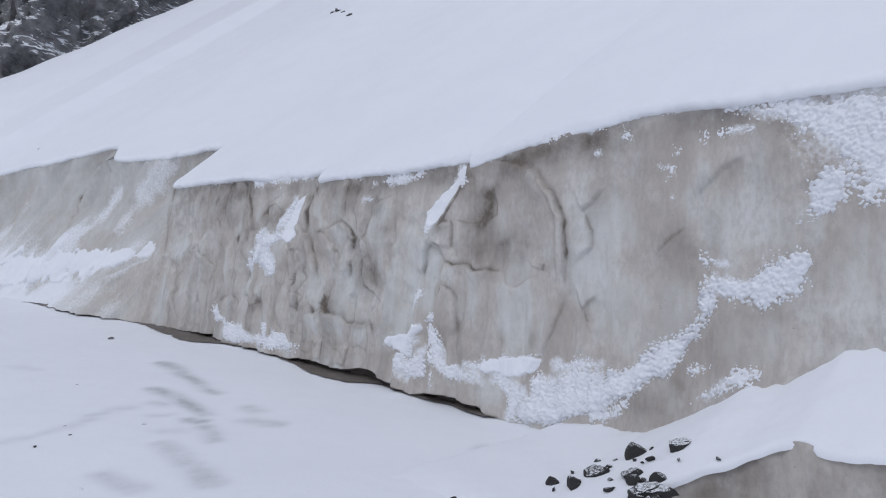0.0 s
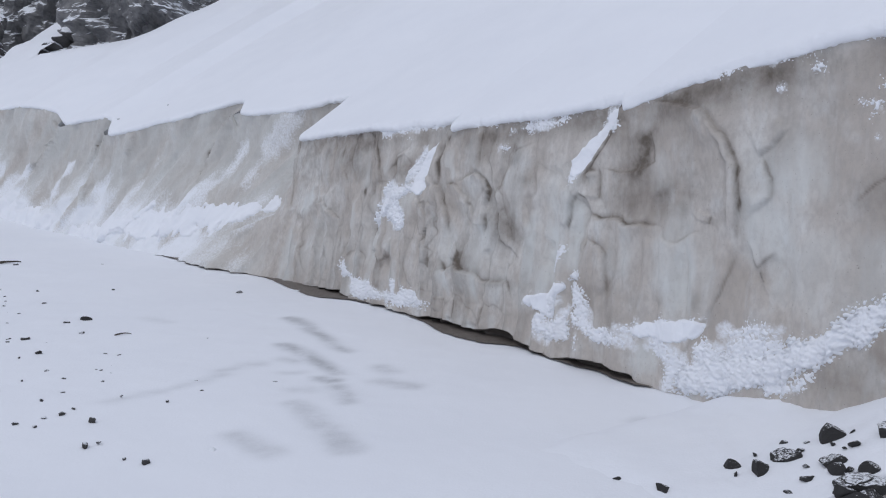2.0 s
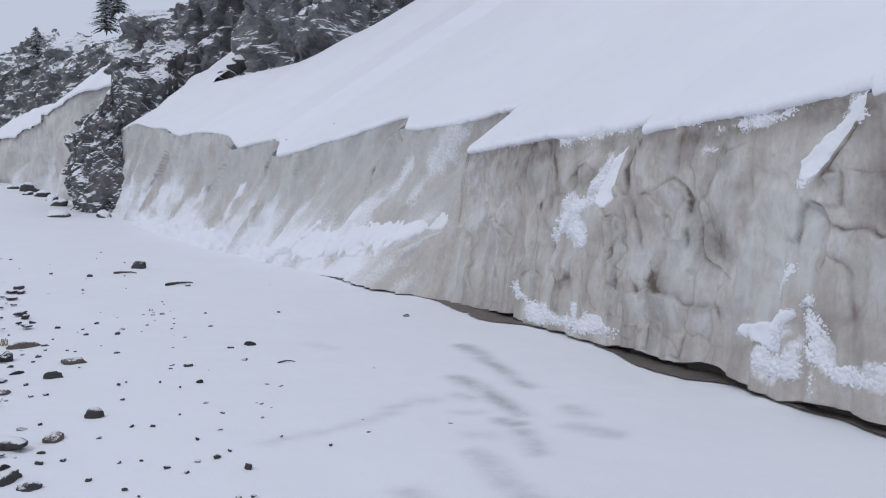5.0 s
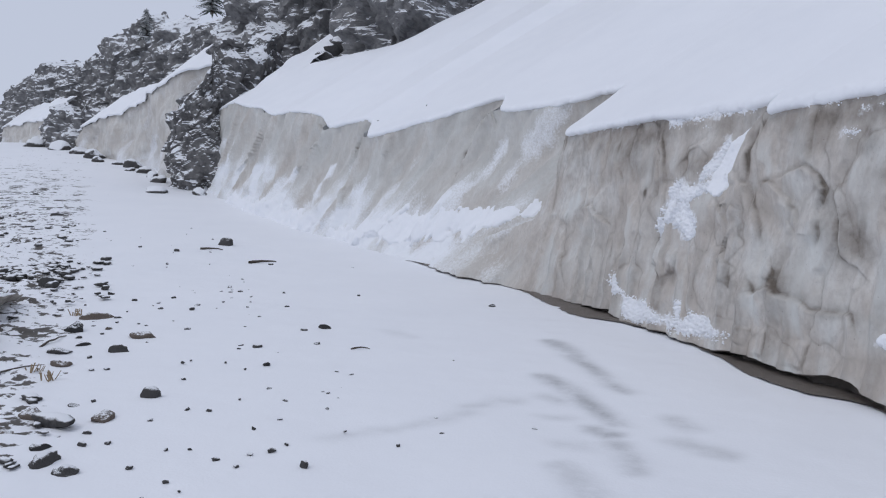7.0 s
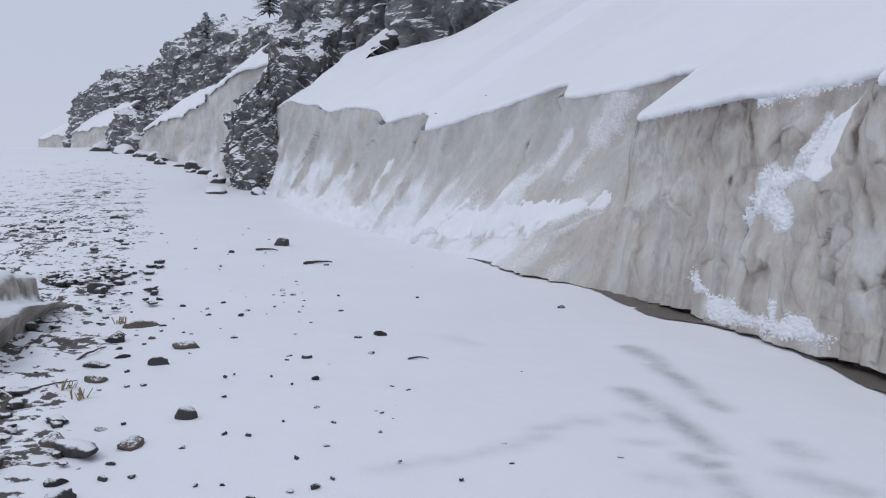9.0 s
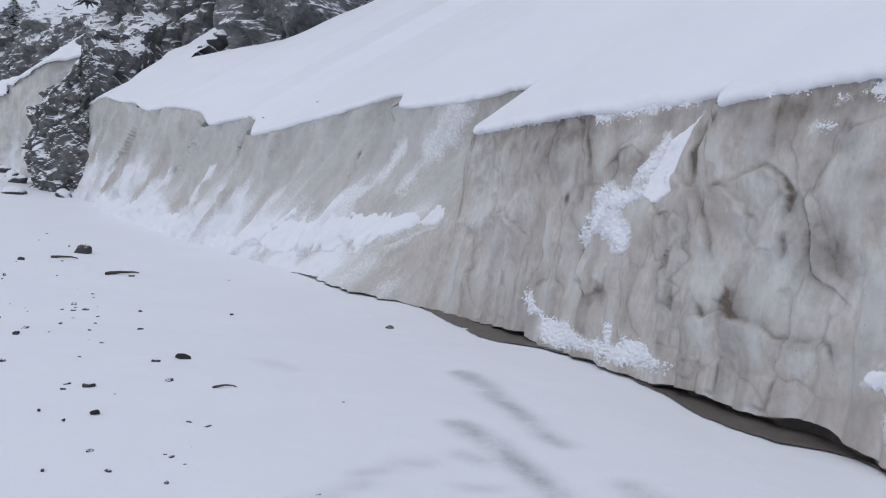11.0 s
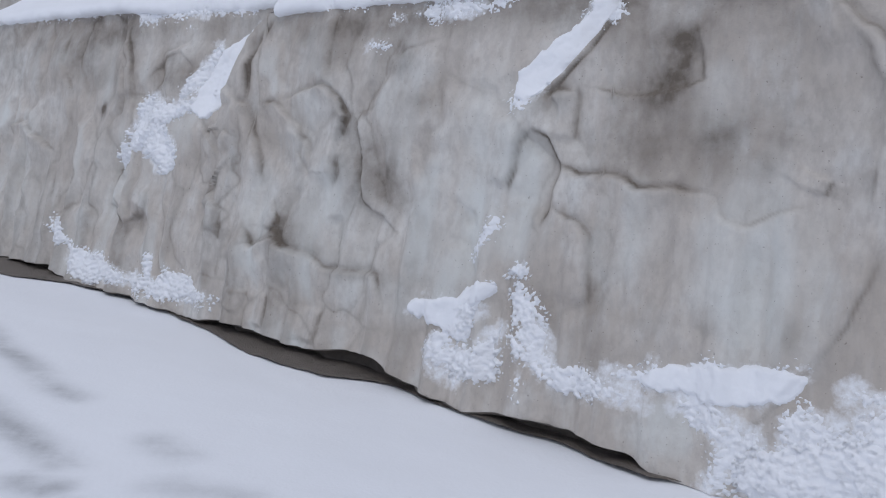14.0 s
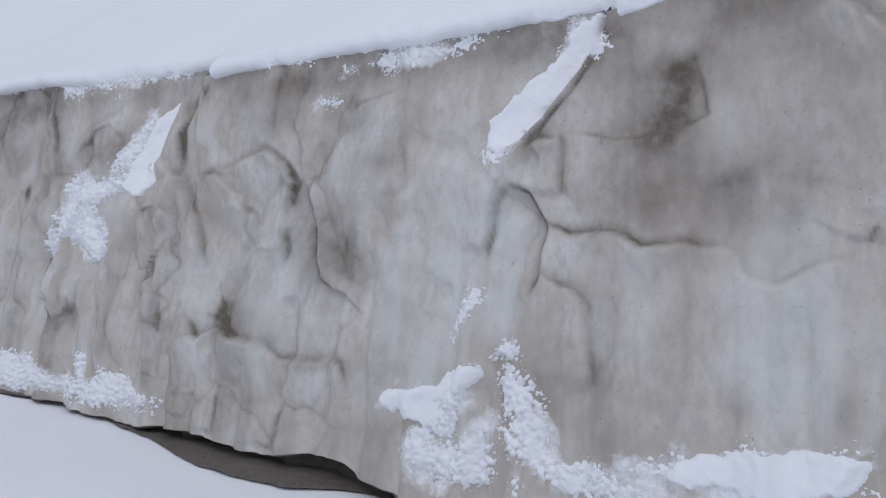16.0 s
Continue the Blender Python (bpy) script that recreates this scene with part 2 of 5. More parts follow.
M_NEEDLE = rock_material("frosted_needles", (0.022, 0.035, 0.028), (0.06, 0.08, 0.06), 0.55, 0.85, 0.6, 9.0, 12.0)
M_GRASS, _nt, _b = material("dry_stalks", 0.8)
_nt.links.new(mix(_nt, tex(_nt, 40.0, 3), (0.22, 0.16, 0.10), (0.38, 0.30, 0.20)), _b.inputs["Base Color"])


# ---- plan: the foot of the cut bank, s metres along it, q metres in front of it ----
class Line:
    def __init__(self, points, blur=0.9):
        p = np.array(points, float)
        d = np.r_[0, np.cumsum(np.hypot(*np.diff(p, axis=0).T))]
        self.s = np.arange(0, d[-1], 0.1)
        xy = np.stack([np.interp(self.s, d, p[:, n]) for n in (0, 1)], 1)
        k = max(1, int(blur / 0.1))
        ker = np.hanning(2 * k + 3)[1:-1]
        ker /= ker.sum()
        pad = np.concatenate([xy[0] - (xy[1] - xy[0]) * np.arange(k, 0, -1)[:, None], xy, xy[-1] + (xy[-1] - xy[-2]) * np.arange(1, k + 1)[:, None]])
        self.xy = np.stack([np.convolve(pad[:, n], ker, "valid") for n in (0, 1)], 1)
        t = np.gradient(self.xy, axis=0)
        t /= np.hypot(*t.T)[:, None]
        self.n = np.stack([-t[:, 1], t[:, 0]], 1)

    def at(self, s, q):
        """Plan place of s along and q in front (to the left of the way)."""
        x, y, nx, ny = (np.interp(s, self.s, a) for a in (self.xy[:, 0], self.xy[:, 1], self.n[:, 0], self.n[:, 1]))
        return x + q * nx, y + q * ny


def side_of_road(x, y):
    """Metres past the road's outer edge."""
    return (x + 4.8) * -0.69 + (y - 5.5) * -0.72


def ground_z(x, y):
    u = -0.77 * x + 0.64 * y
    return -0.05 - 0.053 * x + 0.0636 * y + 2.9 * smooth(18, 68, u)


BANK = Line([(6.26, 1.37), (-4.3, 13.72), (-7.4, 16.6), (-10.6, 18.9), (-13.7, 21.3), (-16.5, 23.5), (-20.0, 26.2), (-22.5, 28.2), (-25.0, 30.0)])


def bank(s, q):
    return BANK.at(np.asarray(s) + 8.0, q)


def top_ref(s):
    """Height of the cut's upper edge where the face is not set back."""
    z = np.interp(s, [-8, -3.3, -2.2, -0.95, -0.1, 0.6, 1.2, 2.2, 2.9, 4.0, 5.0, 5.7, 6.9, 8.1], [2.6, 2.94, 2.98, 3.05, 2.98, 2.92, 2.82, 2.88, 2.92, 2.93, 3.04, 3.11, 3.18, 3.23])
    far = np.interp(s, [8.1, 12.3, 13.5, 16.3, 17.0, 19.0, 20.0, 21.5, 23.0, 25.0, 28.0], [3.22, 3.9, 3.9, 4.0, 4.35, 4.45, 4.9, 5.3, 5.4, 5.9, 6.5])
    return np.where(s < 8.1, z, far)


def slope_z(s, q):
    r = np.maximum(-q, -1.0)
    x, y = bank(s, q)
    return top_ref(s) + 0.64 * r - 0.004 * np.maximum(r, 0) ** 1.5 + 0.06 * smooth(0.5, 4, r) * fbm(x * 0.35, y * 0.35, seed=5)


def gap(s):
    """Height of the ice's lower edge over the road: it hangs over a melted-out gap."""
    return np.interp(s, [0.3, 0.45, 0.8, 0.95, 1.25, 1.6, 1.93, 2.2, 2.45, 2.65, 2.9, 3.18, 3.5, 3.85, 4.35, 5.1, 5.4, 5.9, 6.28, 6.55, 6.95, 7.8, 8.4, 9.5, 12.3, 12.6],
                     [-0.06, 0.0, 0.01, 0.06, 0.09, 0.075, 0.012, 0.04, 0.085, 0.14, 0.115, 0.055, 0.075, 0.085, 0.022, 0.03, 0.015, 0.01, 0.07, 0.055, 0.035, 0.0, 0.01, 0.037, 0.0, -0.06]) + 0.008 * fbm(s * 4.0, 0.3, seed=8)


def bottom(s):
    x, y = bank(s, 0.3)
    return ground_z(x, y) + gap(s)


# Set-backs: the face to the far side of each slanting line lies deeper. (line of (s, z) downwards, depth, length over which it comes forward again, height where it ends)
SETBACKS, DARK_LINES, DARK_AREAS, CLEAN = [], [], [], []


def setback(line, depth, length, end):
    SETBACKS.append((line, depth, length, end))


def dark_line(points, strength, lift=0.0):
    """A dark line along (s, z, half-width), mostly the old snow's seams; the ice left of the way along it stands proud
    by lift.
    """
    DARK_LINES.append((points, strength, lift))


def dark_area(s, z, along, up, amount):
    DARK_AREAS.append((s, z, along, up, amount))


def pale(s, z, along, up, amount):
    CLEAN.append((s, z, along, up, amount))


setback([(1.17, 3.2), (1.21, 2.77), (1.29, 2.62), (1.40, 2.49), (1.52, 2.38), (1.64, 2.28), (1.74, 2.22)], 0.20, 0.7, 2.12)
setback([(3.80, 3.3), (3.84, 2.97), (4.0, 2.82), (4.08, 2.67), (4.16, 2.47), (4.23, 2.33)], 0.32, 1.0, 2.1)
setback([(8.1, 3.6), (8.17, 3.3), (8.21, 2.89), (8.28, 2.6), (8.47, 2.31), (8.69, 2.05), (9.17, 1.95), (9.66, 1.8)], 1.15, 3.0, 1.3)
setback([(11.0, 4.7), (11.25, 4.1), (11.65, 3.9), (12.05, 3.45), (12.2, 3.0), (12.35, 2.6), (12.4, 2.1)], 0.55, 2.2, 1.9)
setback([(16.3, 4.6), (16.5, 4.05), (16.8, 3.6), (17.0, 3.4), (17.1, 2.87)], 0.45, 1.6, 2.4)
setback([(18.9, 5.5), (19.1, 4.9), (19.5, 4.2), (20.8, 3.4)], 0.3, 1.5, 2.6)
setback([(24.1, 5.9), (24.3, 5.1), (25.0, 4.4), (27.0, 3.85)], 0.08, 1.5, 3.2)

# Dark lines (mainly seams), dark areas (mainly dirt) and pale areas of the face.
dark_line([(3.25, 2.85, 0.011), (3.25, 2.62, 0.011), (3.21, 2.4, 0.011)], 0.35, 0.02)
dark_line([(3.69, 2.32, 0.019), (3.52, 2.36, 0.018), (3.25, 2.4, 0.018), (3.15, 2.32, 0.017), (3.05, 2.19, 0.017), (3.1, 2.04, 0.017), (3.09, 1.95, 0.017), (3.07, 1.82, 0.017), (3.1, 1.7, 0.017)], 0.85, 0.05)
dark_line([(2.36, 2.64, 0.025), (2.6, 2.6, 0.026), (2.72, 2.51, 0.026), (2.76, 2.4, 0.026), (2.77, 2.26, 0.026)], 0.3, 0)
dark_line([(2.77, 2.26, 0.016), (2.94, 2.21, 0.017), (2.96, 2.15, 0.017), (2.91, 1.97, 0.017), (2.87, 1.79, 0.016), (2.84, 1.66, 0.016), (2.79, 1.58, 0.016), (2.68, 1.56, 0.016), (2.56, 1.47, 0.016)], 0.6, -0.04)
dark_line([(3.98, 2.8, 0.02), (3.98, 2.62, 0.02), (4.0, 2.41, 0.02), (4.02, 2.27, 0.019)], 0.45, 0.03)
dark_line([(4.09, 2.34, 0.02), (3.96, 2.24, 0.019), (3.88, 2.1, 0.019), (3.8, 1.94, 0.019), (3.75, 1.72, 0.019)], 0.55, 0.04)
dark_line([(3.9, 2.3, 0.023), (3.72, 2.29, 0.023), (3.52, 2.17, 0.022), (3.33, 2.01, 0.021), (3.29, 1.86, 0.021)], 0.45, 0.04)
dark_line([(4.34, 1.54, 0.016), (4.27, 1.67, 0.016), (4.1, 1.55, 0.016), (4.08, 1.34, 0.016)], 0.7, 0.05)
dark_line([(5.63, 2.93, 0.02), (5.51, 2.49, 0.019), (5.43, 2.03, 0.019)], 0.3, 0.02)
dark_line([(5.46, 1.91, 0.024), (5.62, 1.79, 0.024), (5.59, 1.56, 0.024), (5.26, 1.37, 0.023), (5.12, 1.45, 0.022), (5.06, 1.57, 0.022)], 0.4, -0.03)
dark_line([(3.81, 1.32, 0.022), (3.62, 1.38, 0.022), (3.53, 1.44, 0.022), (3.4, 1.32, 0.021), (3.25, 1.31, 0.021), (3.1, 1.23, 0.02), (2.85, 1.22, 0.02), (2.64, 1.22, 0.019), (2.62, 1.1, 0.019), (2.59, 0.98, 0.019)], 0.5, 0.035)
dark_line([(4.52, 2.21, 0.021), (4.4, 2.1, 0.02), (4.42, 2.26, 0.021), (4.14, 2.29, 0.02)], 0.3, 0.03)
dark_line([(4.15, 1.91, 0.02), (4.25, 2.03, 0.02), (4.14, 2.11, 0.02), (4.04, 2.05, 0.019)], 0.25, 0.02)
dark_line([(1.72, 2.22, 0.017), (1.69, 2.08, 0.017), (1.72, 2.0, 0.017), (1.75, 1.85, 0.017), (1.78, 1.74, 0.017)], 0.6, 0.04)
dark_line([(1.7, 2.1, 0.02), (1.58, 2.04, 0.019), (1.52, 1.93, 0.019), (1.47, 1.86, 0.019), (1.49, 1.68, 0.019), (1.54, 1.59, 0.019)], 0.9, -0.05)
dark_line([(1.43, 2.32, 0.017), (1.41, 2.15, 0.016), (1.42, 2.01, 0.016)], 0.6, 0.03)
dark_line([(1.57, 2.29, 0.017), (1.53, 2.31, 0.017), (1.44, 2.28, 0.017)], 0.4, 0.02)
dark_line([(1.51, 1.91, 0.019), (1.36, 1.85, 0.019), (1.17, 1.86, 0.018), (1.1, 1.84, 0.018), (1.01, 1.8, 0.018), (0.82, 1.81, 0.018), (0.66, 1.77, 0.017)], 0.75, 0.045)
dark_line([(1.45, 1.69, 0.021), (1.31, 1.61, 0.021), (1.24, 1.53, 0.021), (1.21, 1.4, 0.021), (1.2, 1.26, 0.021), (1.21, 1.16, 0.021)], 0.55, 0.035)
dark_line([(1.69, 1.32, 0.022), (1.7, 1.22, 0.022), (1.66, 1.07, 0.022), (1.63, 0.91, 0.022)], 0.6, 0)
dark_line([(0.64, 1.76, 0.02), (0.57, 1.66, 0.02), (0.47, 1.64, 0.02), (0.37, 1.7, 0.02), (0.23, 1.73, 0.019)], 0.25, 0.025)
dark_line([(0.12, 1.86, 0.019), (0.16, 1.78, 0.019)], 0.4, 0.02)
dark_line([(3.76, 1.0, 0.019), (3.8, 0.83, 0.019)], 0.35, 0.02)
dark_line([(3.54, 1.02, 0.018), (3.53, 0.77, 0.018)], 0.35, 0.02)
dark_line([(3.06, 0.95, 0.027), (3.08, 0.72, 0.027)], 0.3, 0.02)
dark_line([(7.37, 2.15, 0.026), (7.04, 2.21, 0.025), (6.84, 2.09, 0.024), (6.49, 1.93, 0.023)], 0.55, 0.05)
dark_line([(7.64, 2.16, 0.026), (7.7, 1.82, 0.026), (7.41, 1.17, 0.026)], 0.3, 0.03)
dark_line([(6.51, 1.92, 0.023), (6.36, 1.49, 0.023), (6.33, 1.16, 0.023)], 0.3, 0.02)
dark_line([(6.53, 2.99, 0.03), (6.54, 2.73, 0.03), (6.37, 2.49, 0.029), (6.33, 2.15, 0.029)], 0.35, 0.03)
dark_line([(5.66, 2.97, 0.022), (5.57, 2.67, 0.021), (5.51, 2.38, 0.021)], 0.4, 0.02)
dark_line([(5.31, 2.54, 0.036), (5.12, 2.7, 0.036), (4.93, 2.72, 0.035), (4.79, 2.61, 0.034)], 0.45, -0.03)
dark_line([(5.45, 1.9, 0.021), (5.63, 1.73, 0.021), (5.61, 1.52, 0.021), (5.32, 1.39, 0.02)], 0.4, -0.03)
dark_line([(5.03, 1.68, 0.02), (5.02, 1.5, 0.02), (5.17, 1.39, 0.02)], 0.3, 0.03)
dark_line([(3.82, 1.44, 0.021), (3.74, 1.32, 0.021), (3.5, 1.38, 0.021), (3.3, 1.3, 0.02)], 0.5, 0.03)
dark_line([(3.62, 1.65, 0.025), (3.52, 1.51, 0.025), (3.53, 1.41, 0.025)], 0.5, 0.02)
dark_line([(3.39, 2.12, 0.021), (3.41, 1.96, 0.02), (3.28, 1.74, 0.02)], 0.3, 0.03)
dark_line([(0.25, 2.73, 0.027), (0.16, 2.62, 0.027), (0.12, 2.44, 0.026)], 0.3, 0.02)
dark_line([(0.76, 2.85, 0.04), (0.41, 2.78, 0.039), (0.18, 2.68, 0.038), (-0.06, 2.42, 0.037), (-0.13, 2.2, 0.036), (-0.14, 1.88, 0.036), (-0.1, 1.63, 0.037)], 0.62, 0.05)
dark_line([(-0.1, 1.63, 0.026), (0.01, 1.24, 0.026), (0.18, 0.98, 0.027), (0.29, 0.83, 0.027), (0.44, 0.65, 0.028)], 0.28, 0.02)
dark_line([(0.09, 2.53, 0.027), (-0.05, 2.27, 0.026), (-0.06, 1.98, 0.026), (-0.02, 1.68, 0.026)], 0.3, -0.03)
dark_line([(-0.33, 2.3, 0.031), (-0.42, 2.13, 0.031), (-0.41, 1.97, 0.031), (-0.21, 1.84, 0.031)], 0.35, 0.04)
dark_line([(-0.18, 1.65, 0.031), (-0.28, 1.46, 0.031), (-0.45, 1.58, 0.03)], 0.3, -0.03)
dark_line([(0.8, 2.6, 0.034), (0.75, 2.32, 0.034), (1.04, 2.26, 0.035), (1.38, 2.3, 0.036)], 0.35, -0.03)
dark_line([(-0.55, 2.48, 0.035), (-0.42, 2.35, 0.036), (-0.29, 2.28, 0.036)], 0.3, 0.03)
dark_line([(-1.31, 2.11, 0.047), (-1.18, 2.03, 0.048), (-1.06, 1.92, 0.048)], 0.3, 0)
dark_line([(-2.13, 2.72, 0.045), (-2.32, 2.52, 0.044), (-2.35, 2.33, 0.044)], 0.22, 0.03)
dark_line([(-1.87, 2.61, 0.055), (-1.64, 2.51, 0.056), (-1.39, 2.32, 0.057)], 0.2, 0.03)
dark_line([(11.27, 4.06, 0.031), (11.6, 3.9, 0.031), (12.47, 3.54, 0.033), (12.57, 3.01, 0.033), (12.07, 2.62, 0.031)], 0.5, 0)
dark_line([(17.09, 4.15, 0.069), (17.37, 3.72, 0.07), (17.56, 3.48, 0.07)], 0.9, 0)
dark_line([(17.01, 3.01, 0.041), (16.91, 2.42, 0.041)], 0.4, 0.06)
dark_line([(20.07, 5.14, 0.048), (19.35, 4.16, 0.046), (21.36, 3.44, 0.05)], 0.3, 0.08)
dark_line([(24.18, 5.06, 0.056), (24.85, 4.39, 0.057), (26.64, 3.9, 0.06)], 0.35, 0.08)
dark_line([(15.05, 4.0, 0.05), (15.26, 3.49, 0.05)], 0.3, 0.04)
dark_line([(8.17, 3.3, 0.024), (8.12, 2.87, 0.024), (8.2, 2.57, 0.024)], 0.4, 0)
dark_area(0.88, 2.52, 0.11, 0.10, 0.5)
dark_area(0.90, 2.31, 0.06, 0.04, 0.5)
dark_area(1.13, 2.27, 0.24, 0.07, 0.32)
# Shade under the first slab's lower end, put into the colour.
dark_area(1.60, 2.28, 0.11, 0.09, 0.6)
dark_area(1.01, 2.41, 0.23, 0.15, 0.22)
dark_area(1.12, 2.05, 0.44, 0.18, 0.2)
dark_area(0.83, 2.00, 0.29, 0.12, 0.2)
dark_area(1.23, 2.61, 0.19, 0.16, 0.15)
dark_area(0.32, 2.21, 0.24, 0.28, 0.22)
dark_area(0.22, 2.54, 0.19, 0.12, 0.22)
dark_area(0.49, 2.08, 0.13, 0.07, 0.25)
dark_area(2.66, 1.93, 0.26, 0.34, 0.42)
dark_area(2.76, 1.72, 0.15, 0.15, 0.3)
dark_area(2.41, 2.28, 0.13, 0.09, 0.3)
dark_area(2.56, 2.48, 0.22, 0.12, 0.2)
dark_area(3.81, 2.30, 0.12, 0.05, 0.55)
dark_area(3.53, 1.42, 0.21, 0.08, 0.18)
dark_area(3.25, 1.30, 0.16, 0.05, 0.4)
dark_area(2.88, 1.20, 0.30, 0.05, 0.3)
dark_area(4.98, 2.53, 0.40, 0.17, 0.3)
dark_area(5.99, 2.66, 0.46, 0.20, 0.2)
dark_area(3.49, 2.61, 0.30, 0.21, 0.2)
dark_area(3.45, 1.70, 0.23, 0.31, 0.2)
dark_area(1.12, 0.92, 0.11, 0.15, 0.3)
dark_area(0.87, 1.14, 0.07, 0.17, 0.25)
dark_area(1.18, 1.12, 0.08, 0.15, 0.3)
dark_area(0.60, 1.12, 0.07, 0.16, 0.22)
dark_area(1.43, 1.14, 0.11, 0.23, 0.22)
dark_area(0.93, 1.43, 0.07, 0.12, 0.2)
dark_area(0.23, 1.16, 0.04, 0.07, 0.4)
dark_area(4.71, 2.58, 0.51, 0.16, 0.22)
dark_area(7.51, 2.90, 1.42, 0.31, 0.25)
dark_area(6.05, 2.75, 0.52, 0.22, 0.22)
dark_area(7.01, 1.94, 0.69, 0.35, 0.15)
dark_area(4.09, 1.96, 0.25, 0.21, 0.2)
dark_area(3.07, 2.56, 0.33, 0.23, 0.2)
dark_area(-1.23, 1.94, 0.30, 0.18, 0.3)
dark_area(-1.96, 2.52, 0.39, 0.26, 0.22)
dark_area(-0.69, 2.52, 0.33, 0.29, 0.18)
dark_area(-2.41, 1.23, 0.23, 0.25, 0.25)
dark_area(-1.48, 1.18, 0.30, 0.22, 0.22)
dark_area(-0.98, 0.72, 0.33, 0.18, 0.3)
dark_area(0.58, 2.74, 0.31, 0.16, 0.3)
dark_area(-0.14, 2.76, 0.78, 0.15, 0.2)
dark_area(0.90, 2.01, 0.49, 0.22, 0.2)
dark_area(-2.26, 1.87, 0.30, 0.33, 0.15)
dark_area(-1.84, 1.44, 0.25, 0.17, 0.15)
pale(2.12, 1.58, 0.34, 0.48, 0.75)
pale(2.00, 2.10, 0.28, 0.33, 0.5)
pale(0.35, 1.34, 0.21, 0.30, 0.7)
pale(1.67, 1.85, 0.16, 0.24, 0.6)
pale(1.04, 1.55, 0.19, 0.22, 0.45)
pale(3.39, 2.19, 0.20, 0.20, 0.5)
pale(3.25, 1.63, 0.26, 0.30, 0.45)
pale(2.87, 1.33, 0.26, 0.37, 0.3)
pale(1.66, 1.51, 0.22, 0.18, 0.5)
pale(1.50, 2.22, 0.06, 0.09, 0.4)
pale(0.66, 2.20, 0.14, 0.19, 0.3)
pale(5.71, 1.66, 0.49, 0.46, 0.35)
pale(6.99, 1.57, 0.59, 0.41, 0.35)
pale(2.37, 1.09, 0.27, 0.14, 0.35)
pale(3.43, 2.04, 0.25, 0.23, 0.4)
pale(-0.59, 2.19, 0.34, 0.29, 0.5)
pale(-0.35, 1.73, 0.31, 0.29, 0.5)
pale(0.39, 1.37, 0.34, 0.47, 0.6)
pale(-1.73, 2.09, 0.28, 0.26, 0.35)
pale(-0.88, 1.41, 0.49, 0.28, 0.35)
pale(-1.84, 1.28, 0.29, 0.17, 0.3)
pale(0.75, 0.68, 0.19, 0.16, 0.6)
pale(-2.62, 1.75, 0.21, 0.33, 0.4)
# Shade at the first slab's right edge, put into the colour.
dark_line([(1.21, 2.73, 0.011), (1.28, 2.61, 0.011), (1.37, 2.49, 0.011), (1.49, 2.38, 0.011), (1.59, 2.27, 0.014)], 0.9, 0.0)
# Dark edge along the second slab's right side.
dark_line([(3.84, 2.91, 0.02), (3.94, 2.73, 0.016), (4.0, 2.55, 0.016), (4.01, 2.36, 0.016)], 0.8, 0.0)
# Darker bands along the upper part of the face.
dark_area(2.9, 2.78, 1.2, 0.09, 0.22)
dark_area(5.8, 2.93, 1.9, 0.1, 0.24)
dark_area(-0.6, 2.86, 1.3, 0.09, 0.28)

def hollows(s, z):
    """The net of scooped hollows."""
    wx, wz = 0.22 * fbm(s * 1.6, z * 1.6, seed=7), 0.22 * fbm(s * 1.6, z * 1.6, seed=17)
    return cell_edges((s + wx) * 2.3, (z + wz) * 1.05, seed=3)


